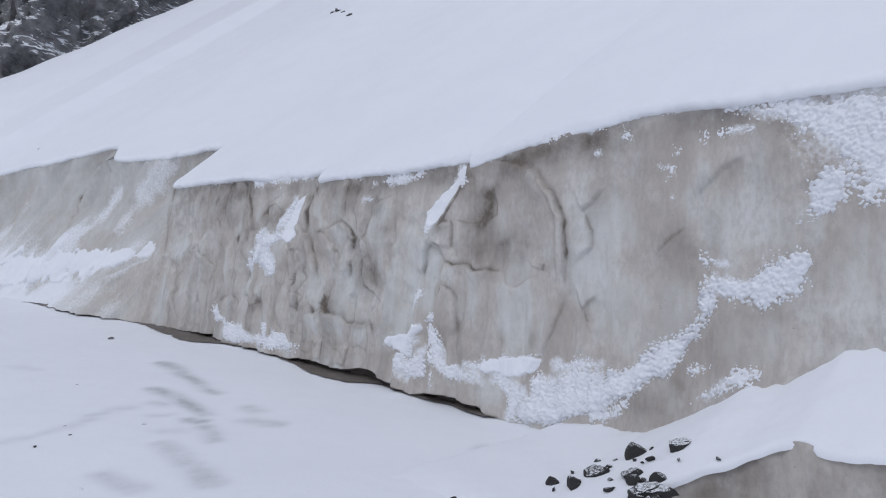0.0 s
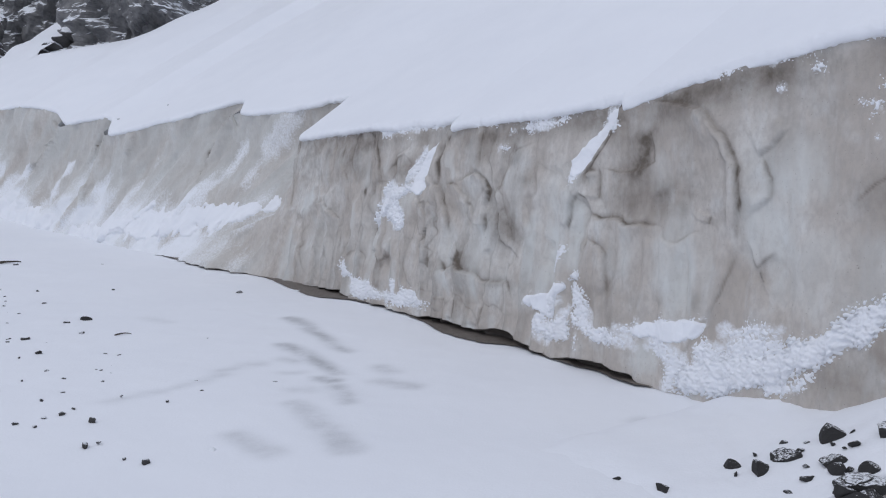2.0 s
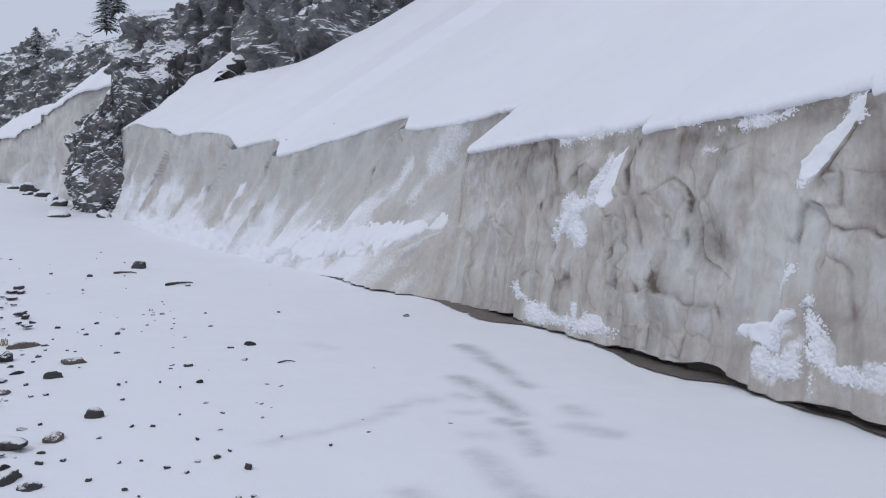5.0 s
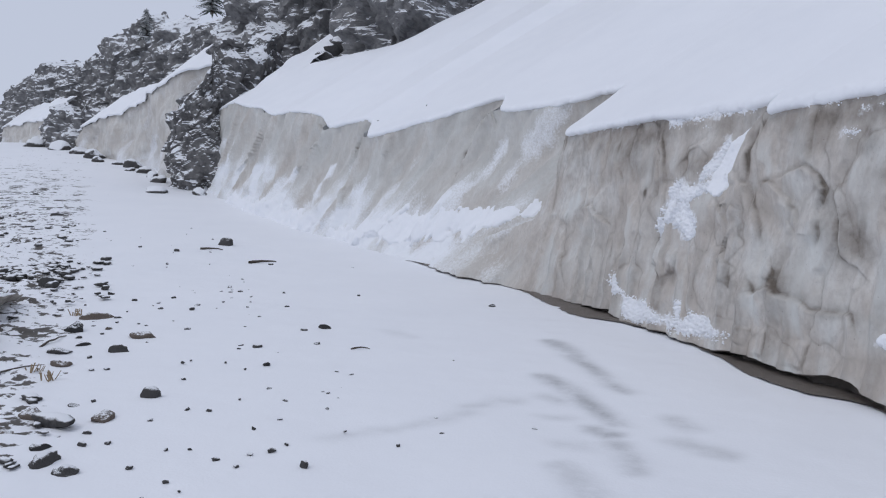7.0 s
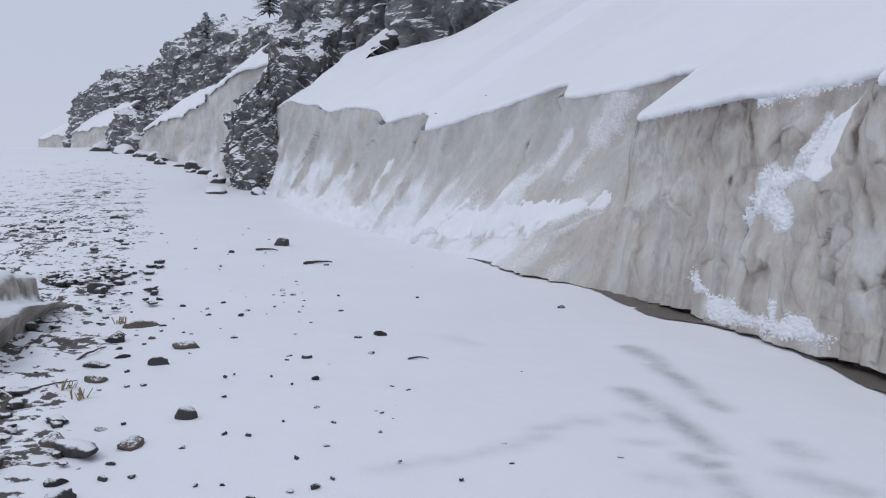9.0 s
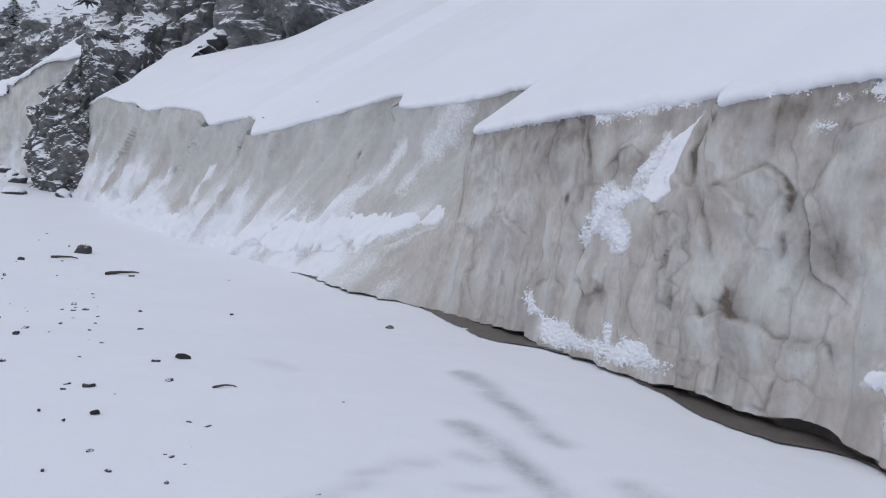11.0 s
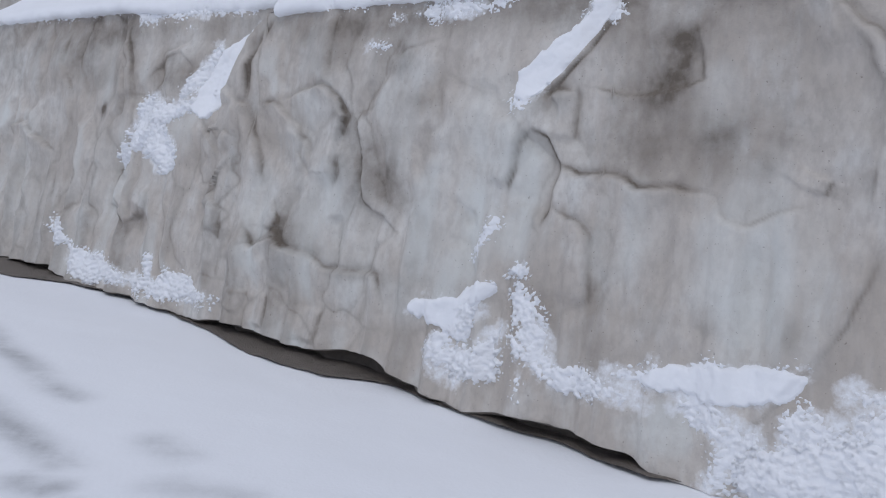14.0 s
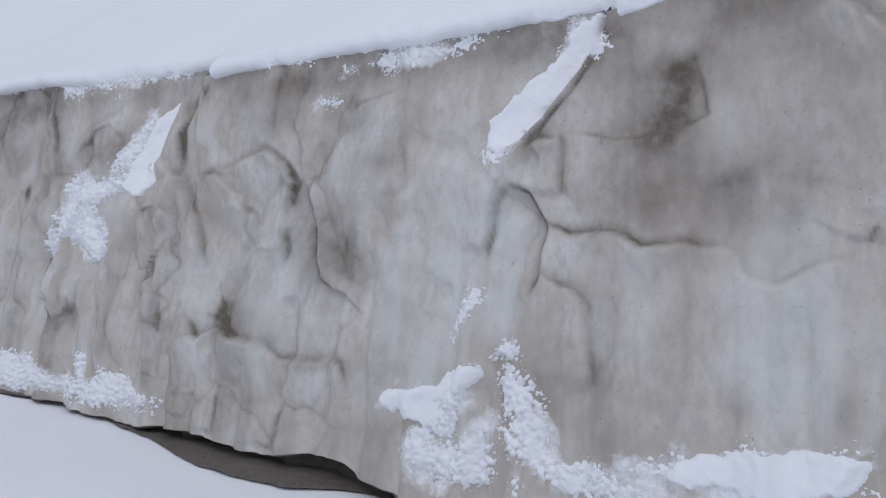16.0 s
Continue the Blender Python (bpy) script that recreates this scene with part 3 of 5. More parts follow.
def face_q(s, z):
    """How far the ice face stands in front of the line."""
    s, z = np.broadcast_arrays(np.asarray(s, float), np.asarray(z, float))
    zb, zt = bottom(s), top_ref(s)
    v = np.clip((z - zb) / (zt - zb), 0, 1.4)
    toe = np.interp(s, [-8, 0, 5, 7, 8.5, 10, 13, 16, 22, 30], [0.15, 0.22, 0.3, 0.4, 0.6, 0.95, 0.75, 0.55, 0.6, 0.6])
    q = toe * np.maximum(1 - v, 0) ** 1.7
    for line, deep, length, end in SETBACKS:
        zs, ss = np.array([p[1] for p in line])[::-1], np.array([p[0] for p in line])[::-1]
        d = s - np.interp(z, zs, ss) - 0.02 * fbm(z * 4, s * 0.5, seed=21)
        a = deep * np.clip((z - end) / (zs[-1] - 0.5 - end), 0, 1)
        q = q - a * smooth(0, 0.07, d) * np.exp(-np.maximum(d, 0) / length)
    far = smooth(7.8, 9.5, s)
    q = q + 0.05 * fbm(s * 0.9, z * 0.8, seed=1) + (0.016 + 0.034 * far) * fbm(s * 3.4, z * 1.1, seed=2) + 0.004 * fbm(s * 9, z * 5, seed=3)
    flute = smooth(0.8, 0.25, v) * (1 - far)
    q = q + 0.04 * flute * fbm(s * 7.5, z * 0.7, seed=4, octaves=2)
    # scooped hollows between 2.4 and 8 m
    near_, gap_ = hollows(s, z)
    zone = smooth(-0.5, 3.0, s) * (1 - far) * smooth(1.02, 0.8, v) * smooth(0.02, 0.25, v)
    q = q + zone * (0.03 * smooth(0.1, 0.85, near_) + 0.05 * smooth(0.0, 0.5, gap_))
    # leaning ribs of the far bays
    rib = vnoise(s * 1.3 + z * 0.9, z * 0.25, seed=31)
    sharp = 1 - np.abs(vnoise(s * 0.85 + z * 0.75, z * 0.2 + 3.0, seed=33)) * 2
    q = q + far * smooth(1.15, 0.7, v) * (0.10 * rib + 0.10 * np.maximum(sharp, 0) ** 2) + 0.07 * far * fbm(s * 1.9 + z * 1.5, z * 0.6, seed=32) + 0.06 * far * smooth(0.5, 0.1, v) * fbm(s * 2.2, z * 2.6, seed=34)
    for points, strength, lift in DARK_LINES:
        a = np.array(points)
        near = (s > a[:, 0].min() - 0.5) & (s < a[:, 0].max() + 0.5) & (z > a[:, 1].min() - 0.5) & (z < a[:, 1].max() + 0.5)
        if near.any():
            wob = 0.012 * fbm(s[near] * 7, z[near] * 7, seed=11)
            d, side, end = stroke_side(s[near] + wob, z[near] - wob, points)
            groove = np.maximum(d - 0.004, 0)
            q[near] -= strength * (0.2 + 0.8 * end) * (0.022 * np.exp(-((groove / 0.012) ** 2)) - 0.016 * np.exp(-((groove / 0.1) ** 2)))
            q[near] += 1.1 * lift * end * smooth(-0.02, 0.035, d * side) * np.exp(-((d / 0.2) ** 2))
    return q


def face_masks(s, z):
    grime_shade, clean = np.zeros(s.shape), np.zeros(s.shape)
    w = 0.25 * fbm(s * 2.2, z * 2.2, seed=41) + 0.2 * fbm(s * 8, z * 3.5, seed=46)
    brush = np.clip(0.75 + 0.5 * fbm(s * 9, z * 1.1, seed=47), 0.1, 1.3)
    mottle = np.clip(0.8 + 0.55 * fbm(s * 4.5, z * 4.0, seed=48), 0.1, 1.5)
    for a, b, ra, rb, k in DARK_AREAS:
        grime_shade = grime_shade + k * mottle * np.exp(-(((s - a) / ra) ** 2 + ((z - b) / rb) ** 2) * (1 + 1.6 * w))
    for a, b, ra, rb, k in CLEAN:
        d = ((s - a) / ra) ** 2 + ((z - b) / rb) ** 2
        clean = np.maximum(clean, k * brush * smooth(1.5, 0.2, d + 1.8 * w))
    # Each dark line, with a wider dark smudge on its recessed side.
    for points, k, lift in DARK_LINES:
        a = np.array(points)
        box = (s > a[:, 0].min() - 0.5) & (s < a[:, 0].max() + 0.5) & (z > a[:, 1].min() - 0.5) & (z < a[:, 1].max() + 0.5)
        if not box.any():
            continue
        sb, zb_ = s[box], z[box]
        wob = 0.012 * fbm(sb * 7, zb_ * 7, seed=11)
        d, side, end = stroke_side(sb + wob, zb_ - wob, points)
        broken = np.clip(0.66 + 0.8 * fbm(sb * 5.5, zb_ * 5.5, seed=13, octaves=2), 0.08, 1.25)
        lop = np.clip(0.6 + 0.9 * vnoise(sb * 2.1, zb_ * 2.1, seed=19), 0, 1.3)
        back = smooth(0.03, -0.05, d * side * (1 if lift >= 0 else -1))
        grime_shade[box] += k * (0.2 + 0.8 * end) * (1.15 * np.exp(-((d / 0.0095) ** 2)) * broken + 0.55 * np.exp(-((d / 0.03) ** 2)) * broken * (0.35 + 0.65 * back) + 0.40 * np.exp(-((d / 0.12) ** 2)) * lop * back)
    near_, gap_ = hollows(s, z)
    low = smooth(0.5, 0.15, (z - bottom(s)) / (top_ref(s) - bottom(s)))
    flute_ = smooth(0.05, 0.7, fbm(s * 7.5, z * 0.7, seed=4, octaves=2)) * low
    grime_shade = grime_shade + (1 - smooth(7.9, 8.6, s)) * (0.30 * smooth(1.5, 2.6, s) * flute_ + 0.10 * smooth(1.0, -1.0, s) * flute_)
    # Dirt and soft shading put into the colour along the hollows' creases.
    lace = np.clip(0.45 + 0.9 * vnoise(s * 1.7, z * 1.7, seed=43), 0, 1)
    grime_shade = grime_shade + smooth(0.0, 3.0, s) * (1 - smooth(7.9, 8.6, s)) * (lace * (0.05 * smooth(0.4, 0.85, near_) + 0.26 * smooth(0.06, 0.0, gap_)) + 0.11 * smooth(0.2, 0.0, gap_))
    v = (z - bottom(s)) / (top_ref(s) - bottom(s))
    # Darker towards the upper edge of the near face.
    grime_shade = grime_shade + 0.62 * smooth(0.86, 0.99, v) * (0.6 + 0.4 * vnoise(s * 3, z * 3, seed=14)) * (1 - smooth(8, 10, s))
    clean = np.maximum(clean, 0.6 * smooth(1.6, 3.2, s) * (1 - smooth(7.9, 8.6, s)) * smooth(0.25, 0.6, gap_) * brush * smooth(1.0, 0.7, v))
    far = smooth(8.2, 9.2, s)
    drift = fbm((s + z) * 1.3, (s - z) * 0.3, seed=15)
    frost = far * smooth(-0.1, 0.5, 0.60 - v + 0.26 * drift) * (0.75 + 0.35 * vnoise(s * 2.3, z * 3.1, seed=35))
    grime_shade = grime_shade * (1 - 0.15 * far) + far * (0.10 + 0.10 * drift) * smooth(0.3, 0.7, v)
    wave = 0.16 * fbm(s * 2.6, z * 2.6, seed=36)
    for line, k in (([(9.54, 3.88, 0.10), (9.77, 3.61, 0.16), (10.21, 3.28, 0.18), (10.47, 2.9, 0.14), (10.62, 2.69, 0.1)], 0.55), ([(9.6, 4.05, 0.05), (10.5, 4.1, 0.05)], 0.6),
                    ([(11.01, 3.46, 0.03), (11.34, 3.07, 0.06), (11.57, 2.71, 0.1), (11.83, 2.39, 0.2), (12.49, 2.16, 0.2)], 0.6), ([(14.2, 3.4, 0.02), (14.9, 2.6, 0.1), (15.4, 2.2, 0.2)], 0.6), ([(18.2, 3.6, 0.05), (19.0, 2.7, 0.15)], 0.7), ([(21.0, 3.6, 0.05), (22.2, 2.9, 0.2)], 0.7)):
        frost = np.maximum(frost, k * smooth(0.24, -0.1, stroke(s, z, line) + wave))
    frost = frost * (1 - 0.5 * smooth(11.8, 10.3, s) * smooth(0.34, 0.22, v + 0.06 * drift))
    frost = frost + 0.5 * smooth(-1.6, -2.6, s) * smooth(0.6, 0.9, v)
    clean = np.maximum(clean, far * np.clip(0.4 + 0.35 * drift, 0.05, 0.8))
    return np.clip(grime_shade, 0, 1), clean, np.clip(frost, 0, 1)


def spaced(*runs):
    return np.concatenate([np.arange(a, b, d) for a, b, d in runs])


snow_bank = thing("snow_bank", "tall cut bank of grey layered old snow with fresh snow on top", "snow bank", kind="structure")

# the cut face
S1 = spaced((-8, -3.2, 0.12), (-3.2, -1, 0.018), (-1, 6, 0.0115), (6, 9.5, 0.016), (9.5, 18, 0.05), (18, 30.5, 0.09))
V1 = np.linspace(0, 1, 220)


def edge_top(s):
    """The real upper edge, once set-backs are counted: place and height."""
    z = top_ref(s)
    for _ in range(4):
        q = face_q(s, z)
        z = slope_z(s, q)
    return q, z


q_top, z_top = edge_top(S1)
soft_ = np.hanning(21)[1:-1] / np.hanning(21).sum()
q_cap, z_cap = (np.convolve(np.pad(a, 9, "edge"), soft_, "valid") for a in (q_top, z_top))
SS = np.repeat(S1[:, None], len(V1), 1)
ZZ = bottom(SS) + (z_top[:, None] - bottom(SS)) * V1
QQ = face_q(SS, ZZ)
X, Y = bank(SS, QQ)
# underside and melted-out gap
S2 = spaced((-0.2, 13.5, 0.05))
rows = []
zb = bottom(S2)
qb = face_q(S2, zb)
for k, (dq, dz) in enumerate([(0.0, 0.0), (-0.02, -0.012), (-0.06, 0.0), (-0.12, -0.03), (-0.14, -0.5)]):
    x, y = bank(S2, qb + dq + 0.02 * fbm(S2 * 4, k, seed=51))
    rows.append(np.stack([x, y, zb + dz], -1))
undercut = sheet("undercut", np.stack(rows, 1)[:, ::-1], None, M_WET)
under(undercut, snow_bank, "dark wet hollow melted under the ice")

S3 = spaced((0.5, 13.0, 0.04))
reach = np.interp(S3, [0.5, 0.78, 1.1, 1.3, 1.57, 2.18, 2.43, 2.6, 2.8, 3.1, 3.5, 4.05, 4.5, 4.85, 5.1, 5.35, 5.8, 6.14, 6.4, 7.2, 8.3, 9.8, 11.2, 12.3, 13],
                  [0.12, 0.3, 0.27, 0.23, 0.28, 0.29, 0.22, 0.3, 0.48, 0.53, 0.52, 0.40, 0.33, 0.24, 0.27, 0.34, 0.44, 0.72, 0.77, 0.74, 0.63, 0.77, 0.87, 0.8, 0.5]) - 0.02 + 0.015 * fbm(S3 * 5, 0.5, seed=53)
rows = []
for k in np.linspace(0, 1, 5):
    x, y = bank(S3, -0.2 + (reach + 0.2) * k)
    rows.append(np.stack([x, y, ground_z(x, y) + 0.03 - 0.02 * k + 0.006 * fbm(S3 * 8, k * 3, seed=54)], -1))
under(sheet("gap_floor", np.stack(rows, 1)[:, ::-1], None, M_WET), snow_bank, "wet dark grit below the ice")

# the fresh snow above: lip, then the slope behind it
far_r = np.interp(S1, [8, 12, 17, 19.5, 20.6, 21.4, 22.2, 23.5, 24.8, 26.6, 27.1, 27.8, 30.5], [45, 45, 26, 13, 8.3, 5.4, 4.2, 3.6, 3.0, 2.3, 2.6, 7, 7])
steps = np.r_[0, 0.02, 0.05, 0.09, 0.15, 0.25, 0.4, 0.6, 0.9, 1.3, 1.8, 2.5, 3.4, 4.6, 6, 8, 10.5, 13.5, 17, 21, 26, 31, 37, 45] / 45
lip = 0.035 + 0.025 * vnoise(S1 * 2.2, 0.0, seed=61) + 0.012 * fbm(S1 * 9, 1.0, seed=62)
rows = []
for dq, dz in ((-0.05, -0.03), (0.0, -0.045), (1.0, -0.03), (1.3, 0.0), (1.1, 0.03), (0.6, 0.06)):
    off = dq * lip if dq > 0 else dq
    x, y = bank(S1, q_cap + off)
    rows.append(np.stack([x, y, z_cap + dz + 0.008 * fbm(S1 * 12, dz * 9, seed=63)], -1))
for st in steps[1:]:
    r = 0.4 + (st * 45 - 0.4) * np.minimum(1, far_r / 45 * (1 + st) / 2 + (1 - st) * 0.5) if st * 45 > 0.5 else np.full(len(S1), st * 45)
    r = np.minimum(r, far_r)
    q = q_cap * np.exp(-r / 1.8) - r
    x, y = bank(S1, q)
    rows.append(np.stack([x, y, slope_z(S1, q) + 0.07 + 0.01 * fbm(x * 2, y * 2, seed=64)], -1))
cap = sheet("snow_cap", np.stack(rows, 1)[:, ::-1], None, M_SNOW)
under(cap, snow_bank, "smooth fresh white snow slope")


LAID = []


def snow_patch(points, thick=0.03, clump=0.03, size=24.0, ragged=0.07, step=0.0095, label="rough fresh snow clinging to the ice", seed=0, sparse=0.0):
    """Snow that sticks to the face, laid along brush strokes: a soft body that breaks up into lumps towards its edge."""
    size = size * 1.45 if size > 12 else size
    strokes = points if isinstance(points[0], list) else [points]
    a = np.array([p for st in strokes for p in st])
    if size > 12:
        LAID.append((a, strokes))
    m = a[:, 2].max() + 0.2
    s, z = np.meshgrid(np.arange(a[:, 0].min() - m, a[:, 0].max() + m, step), np.arange(a[:, 1].min() - m, a[:, 1].max() + m, step), indexing="ij")
    d = np.min([stroke(s, z, st) for st in strokes], axis=0)
    wide = ragged * fbm(s * 5, z * 5, seed=70 + seed, octaves=3)
    c = cells(s * size + 0.25 * fbm(s * 9, z * 9, seed=3), z * size * 1.3 + 0.4 * s * size, seed=seed)
    c2 = cells(s * size * 0.5, z * size * 0.6, seed=seed + 50)
    lump = np.maximum(smooth(0.75, 0.1, c), 0.55 * smooth(0.6, 0.1, c2)) * (0.75 + 0.25 * vnoise(s * 40, z * 40, seed=9))
    inside = smooth(0.09, -0.13, d + wide)
    cover = inside * (1.35 - sparse) - 0.85 + 0.8 * lump
    if clump < 0.02:
        edge = 0.3 * wide + 0.016 * fbm(s * 24, z * 24, seed=72 + seed)
        cover = smooth(0.014, -0.035, d + edge) * 1.4 - 0.5
        lump = 0.4 * vnoise(s * 14, z * 14, seed=seed) + 0.5
    t = np.clip(cover, -0.3, 1.0)
    t = np.where(t > 0, np.minimum(t * 2.2, 0.55 + t * 0.45) * (0.5 * thick + 0.8 * clump * (0.1 + 0.9 * lump)), t * 0.05) + 0.003 * fbm(s * 35, z * 35, seed=6)
    q = face_q(s, z) + t
    x, y = bank(s, q)
    keep = (cover > -0.02) & (d < 0.12) & (z < slope_z(s, face_q(s, z)) + 0.03) & (z > bottom(s) + 0.012)
    ob = sheet("snow_patch", np.stack([x, y, z], -1), keep, M_CRUST if clump > 0.02 else M_SNOW)
    return under(ob, snow_bank, label)


# a granular fringe under the lip
for lo, hi, wide, seed in ((-1.7, -0.3, 0.022, 71), (-0.3, 1.15, 0.014, 72), (1.25, 2.0, 0.014, 73), (2.0, 3.2, 0.024, 74), (3.2, 3.8, 0.014, 75), (3.95, 5.9, 0.028, 76), (5.9, 8.0, 0.012, 77)):
    run = np.arange(lo, hi, 0.12)
    snow_patch([(float(s), float(z) - 0.01, wide * (1 + 0.6 * float(vnoise(s * 3.0, 0.5, seed=seed)))) for s, z in zip(run, edge_top(run)[1])], 0.0, 0.024, 28, 0.035, label="crumbly fringe of snow under the lip", seed=seed, sparse=0.1)
# snow lying in the slanting set-backs, clinging crusts and drifts
snow_patch([[(1.31, 2.85, 0.041), (1.36, 2.77, 0.081), (1.43, 2.65, 0.087), (1.52, 2.55, 0.095), (1.63, 2.44, 0.104), (1.73, 2.34, 0.098), (1.78, 2.29, 0.052)]], 0.032, 0.018, 24, 0.025, label="smooth snow slab lying in a slanting groove", seed=1)
snow_patch([[(1.39, 2.83, 0.047), (1.44, 2.72, 0.035), (1.25, 2.69, 0.039)], [(1.79, 2.26, 0.04), (1.74, 2.24, 0.023)]], 0.0, 0.022, 26, 0.05, seed=40, sparse=0.2)
snow_patch([[(3.95, 2.98, 0.042), (4.12, 2.87, 0.063), (4.28, 2.78, 0.085), (4.4, 2.63, 0.144), (4.42, 2.47, 0.167), (4.48, 2.34, 0.142), (4.56, 2.27, 0.059)]], 0.032, 0.018, 24, 0.03, label="snow slab in a groove with a ragged lower end", seed=2)
snow_patch([[(4.56, 2.72, 0.078), (4.64, 2.55, 0.095), (4.78, 2.4, 0.096)], [(4.6, 2.29, 0.076), (4.85, 2.26, 0.088), (5.26, 2.23, 0.148), (5.3, 2.09, 0.13), (5.01, 2.02, 0.169), (4.79, 1.94, 0.095), (4.92, 1.9, 0.097)], [(5.44, 1.95, 0.047), (5.58, 1.89, 0.024)]], 0.03, 0.03, 22, 0.06, seed=19)
snow_patch([[(2.32, 1.07, 0.048), (2.15, 1.05, 0.082), (2.05, 1.05, 0.094), (1.98, 1.12, 0.07), (1.83, 1.21, 0.045)]], 0.032, 0.018, 24, 0.03, label="snow drift resting on a ledge of the ice", seed=30)
snow_patch([[(2.13, 0.9, 0.082), (2.13, 0.82, 0.065), (2.0, 0.78, 0.123), (1.82, 0.81, 0.062)], [(2.0, 0.98, 0.093), (1.89, 1.1, 0.068), (1.82, 1.23, 0.045), (1.7, 1.32, 0.025), (1.62, 1.34, 0.016)], [(1.81, 0.9, 0.068), (1.74, 1.0, 0.034)], [(2.0, 0.69, 0.047)]], 0.03, 0.03, 24, 0.06, seed=3)
snow_patch([[(1.82, 1.58, 0.025), (1.85, 1.52, 0.04), (1.92, 1.43, 0.029), (1.96, 1.36, 0.014)]], 0.0, 0.022, 28, 0.04, seed=4, sparse=0.15)
snow_patch([[(1.63, 1.2, 0.022), (1.55, 1.13, 0.065), (1.48, 1.04, 0.096), (1.46, 0.96, 0.097), (1.51, 0.89, 0.059), (1.44, 0.88, 0.07)], [(1.35, 0.83, 0.043), (1.26, 0.8, 0.064), (1.16, 0.78, 0.052)], [(1.59, 0.94, 0.033), (1.55, 0.77, 0.049)]], 0.0, 0.035, 24, 0.06, seed=5, sparse=0.3)
snow_patch([[(0.86, 0.88, 0.03), (0.73, 0.9, 0.065), (0.56, 0.91, 0.084), (0.39, 0.92, 0.084), (0.23, 0.97, 0.072), (0.17, 0.99, 0.034)]], 0.03, 0.018, 24, 0.04, label="snow drift resting on a ledge of the ice", seed=6)
snow_patch([[(1.05, 0.88, 0.023), (0.98, 0.89, 0.023), (0.92, 0.87, 0.036), (0.82, 0.94, 0.018)], [(0.16, 1.04, 0.022), (0.23, 1.03, 0.014), (0.63, 0.97, 0.012)]], 0.0, 0.026, 26, 0.05, seed=41, sparse=0.2)
snow_patch([[(1.18, 0.83, 0.047), (0.98, 0.78, 0.057), (0.89, 0.76, 0.034)], [(0.66, 0.8, 0.078), (0.41, 0.66, 0.099), (0.51, 0.47, 0.055)], [(0.12, 0.74, 0.128), (-0.16, 0.81, 0.126), (-0.46, 0.9, 0.082)], [(-0.01, 0.94, 0.053), (-0.47, 1.0, 0.041)]], 0.0, 0.03, 24, 0.07, seed=7, sparse=0.5)
snow_patch([[(0.34, 0.49, 0.077), (0.0, 0.62, 0.128), (-0.36, 0.68, 0.134), (-0.72, 0.86, 0.119), (-0.99, 1.01, 0.107), (-1.2, 1.15, 0.096), (-1.38, 1.3, 0.075), (-1.46, 1.43, 0.056), (-1.5, 1.53, 0.047)]], 0.06, 0.024, 22, 0.05, seed=8)
snow_patch([[(-1.54, 1.69, 0.074), (-1.72, 1.64, 0.1), (-1.89, 1.62, 0.117), (-2.09, 1.73, 0.106), (-2.24, 1.85, 0.053)], [(-1.83, 1.54, 0.054)], [(-1.47, 1.84, 0.028), (-1.66, 1.82, 0.037)]], 0.02, 0.035, 22, 0.06, seed=31)
snow_patch([[(-1.69, 2.96, 0.028), (-1.96, 2.9, 0.055), (-2.16, 2.87, 0.099), (-2.37, 2.8, 0.15), (-2.61, 2.67, 0.208), (-2.74, 2.47, 0.189)], [(-2.57, 2.38, 0.086), (-2.42, 2.34, 0.079), (-2.3, 2.21, 0.053), (-2.24, 2.15, 0.035)], [(-2.69, 2.3, 0.06)]], 0.0, 0.045, 21, 0.08, seed=9, sparse=0.34)
snow_patch([[(-1.05, 2.61, 0.039), (-1.19, 2.56, 0.058), (-1.13, 2.48, 0.024)], [(-1.24, 2.68, 0.043)], [(-1.64, 2.78, 0.047), (-1.87, 2.79, 0.037)], [(-1.5, 2.78, 0.028)], [(-0.49, 2.76, 0.031)], [(-1.19, 2.34, 0.024)], [(-0.77, 2.88, 0.02)]], -0.008, 0.028, 28, 0.05, seed=10, sparse=0.25)
snow_patch([[(-1.33, 0.77, 0.038), (-1.53, 0.87, 0.046), (-1.73, 0.99, 0.05), (-1.88, 1.03, 0.027)], [(-1.36, 1.02, 0.024), (-1.54, 1.06, 0.019)]], 0.0, 0.035, 24, 0.05, seed=15, sparse=0.3)
snow_patch([[(-0.43, 0.58, 0.051), (-0.65, 0.61, 0.06), (-0.78, 0.71, 0.039)]], 0.0, 0.035, 24, 0.05, seed=21, sparse=0.15)
snow_patch([[(2.75, 2.79, 0.02), (2.63, 2.8, 0.033), (2.44, 2.8, 0.048), (2.25, 2.8, 0.05), (2.09, 2.8, 0.037), (1.9, 2.84, 0.018)], [(3.15, 2.93, 0.029), (3.04, 2.94, 0.035)], [(2.92, 2.63, 0.014), (2.77, 2.62, 0.01)]], 0.0, 0.026, 28, 0.04, seed=12, sparse=0.2)
snow_patch([[(5.53, 3.05, 0.032), (5.08, 3.04, 0.041), (4.77, 3.05, 0.045), (4.44, 3.06, 0.039)], [(4.94, 2.92, 0.015)], [(7.49, 3.18, 0.02), (6.83, 3.17, 0.019)]], 0.0, 0.03, 26, 0.04, seed=13, sparse=0.2)
snow_patch([[(6.27, 1.31, 0.034), (6.08, 1.19, 0.039), (5.86, 1.04, 0.098), (5.47, 0.97, 0.094), (5.14, 0.94, 0.07), (4.74, 0.94, 0.076), (4.41, 0.94, 0.064), (4.16, 0.93, 0.053)], [(4.89, 1.13, 0.039), (4.85, 1.0, 0.068)], [(4.08, 0.9, 0.026)]], 0.02, 0.03, 24, 0.06, seed=14)
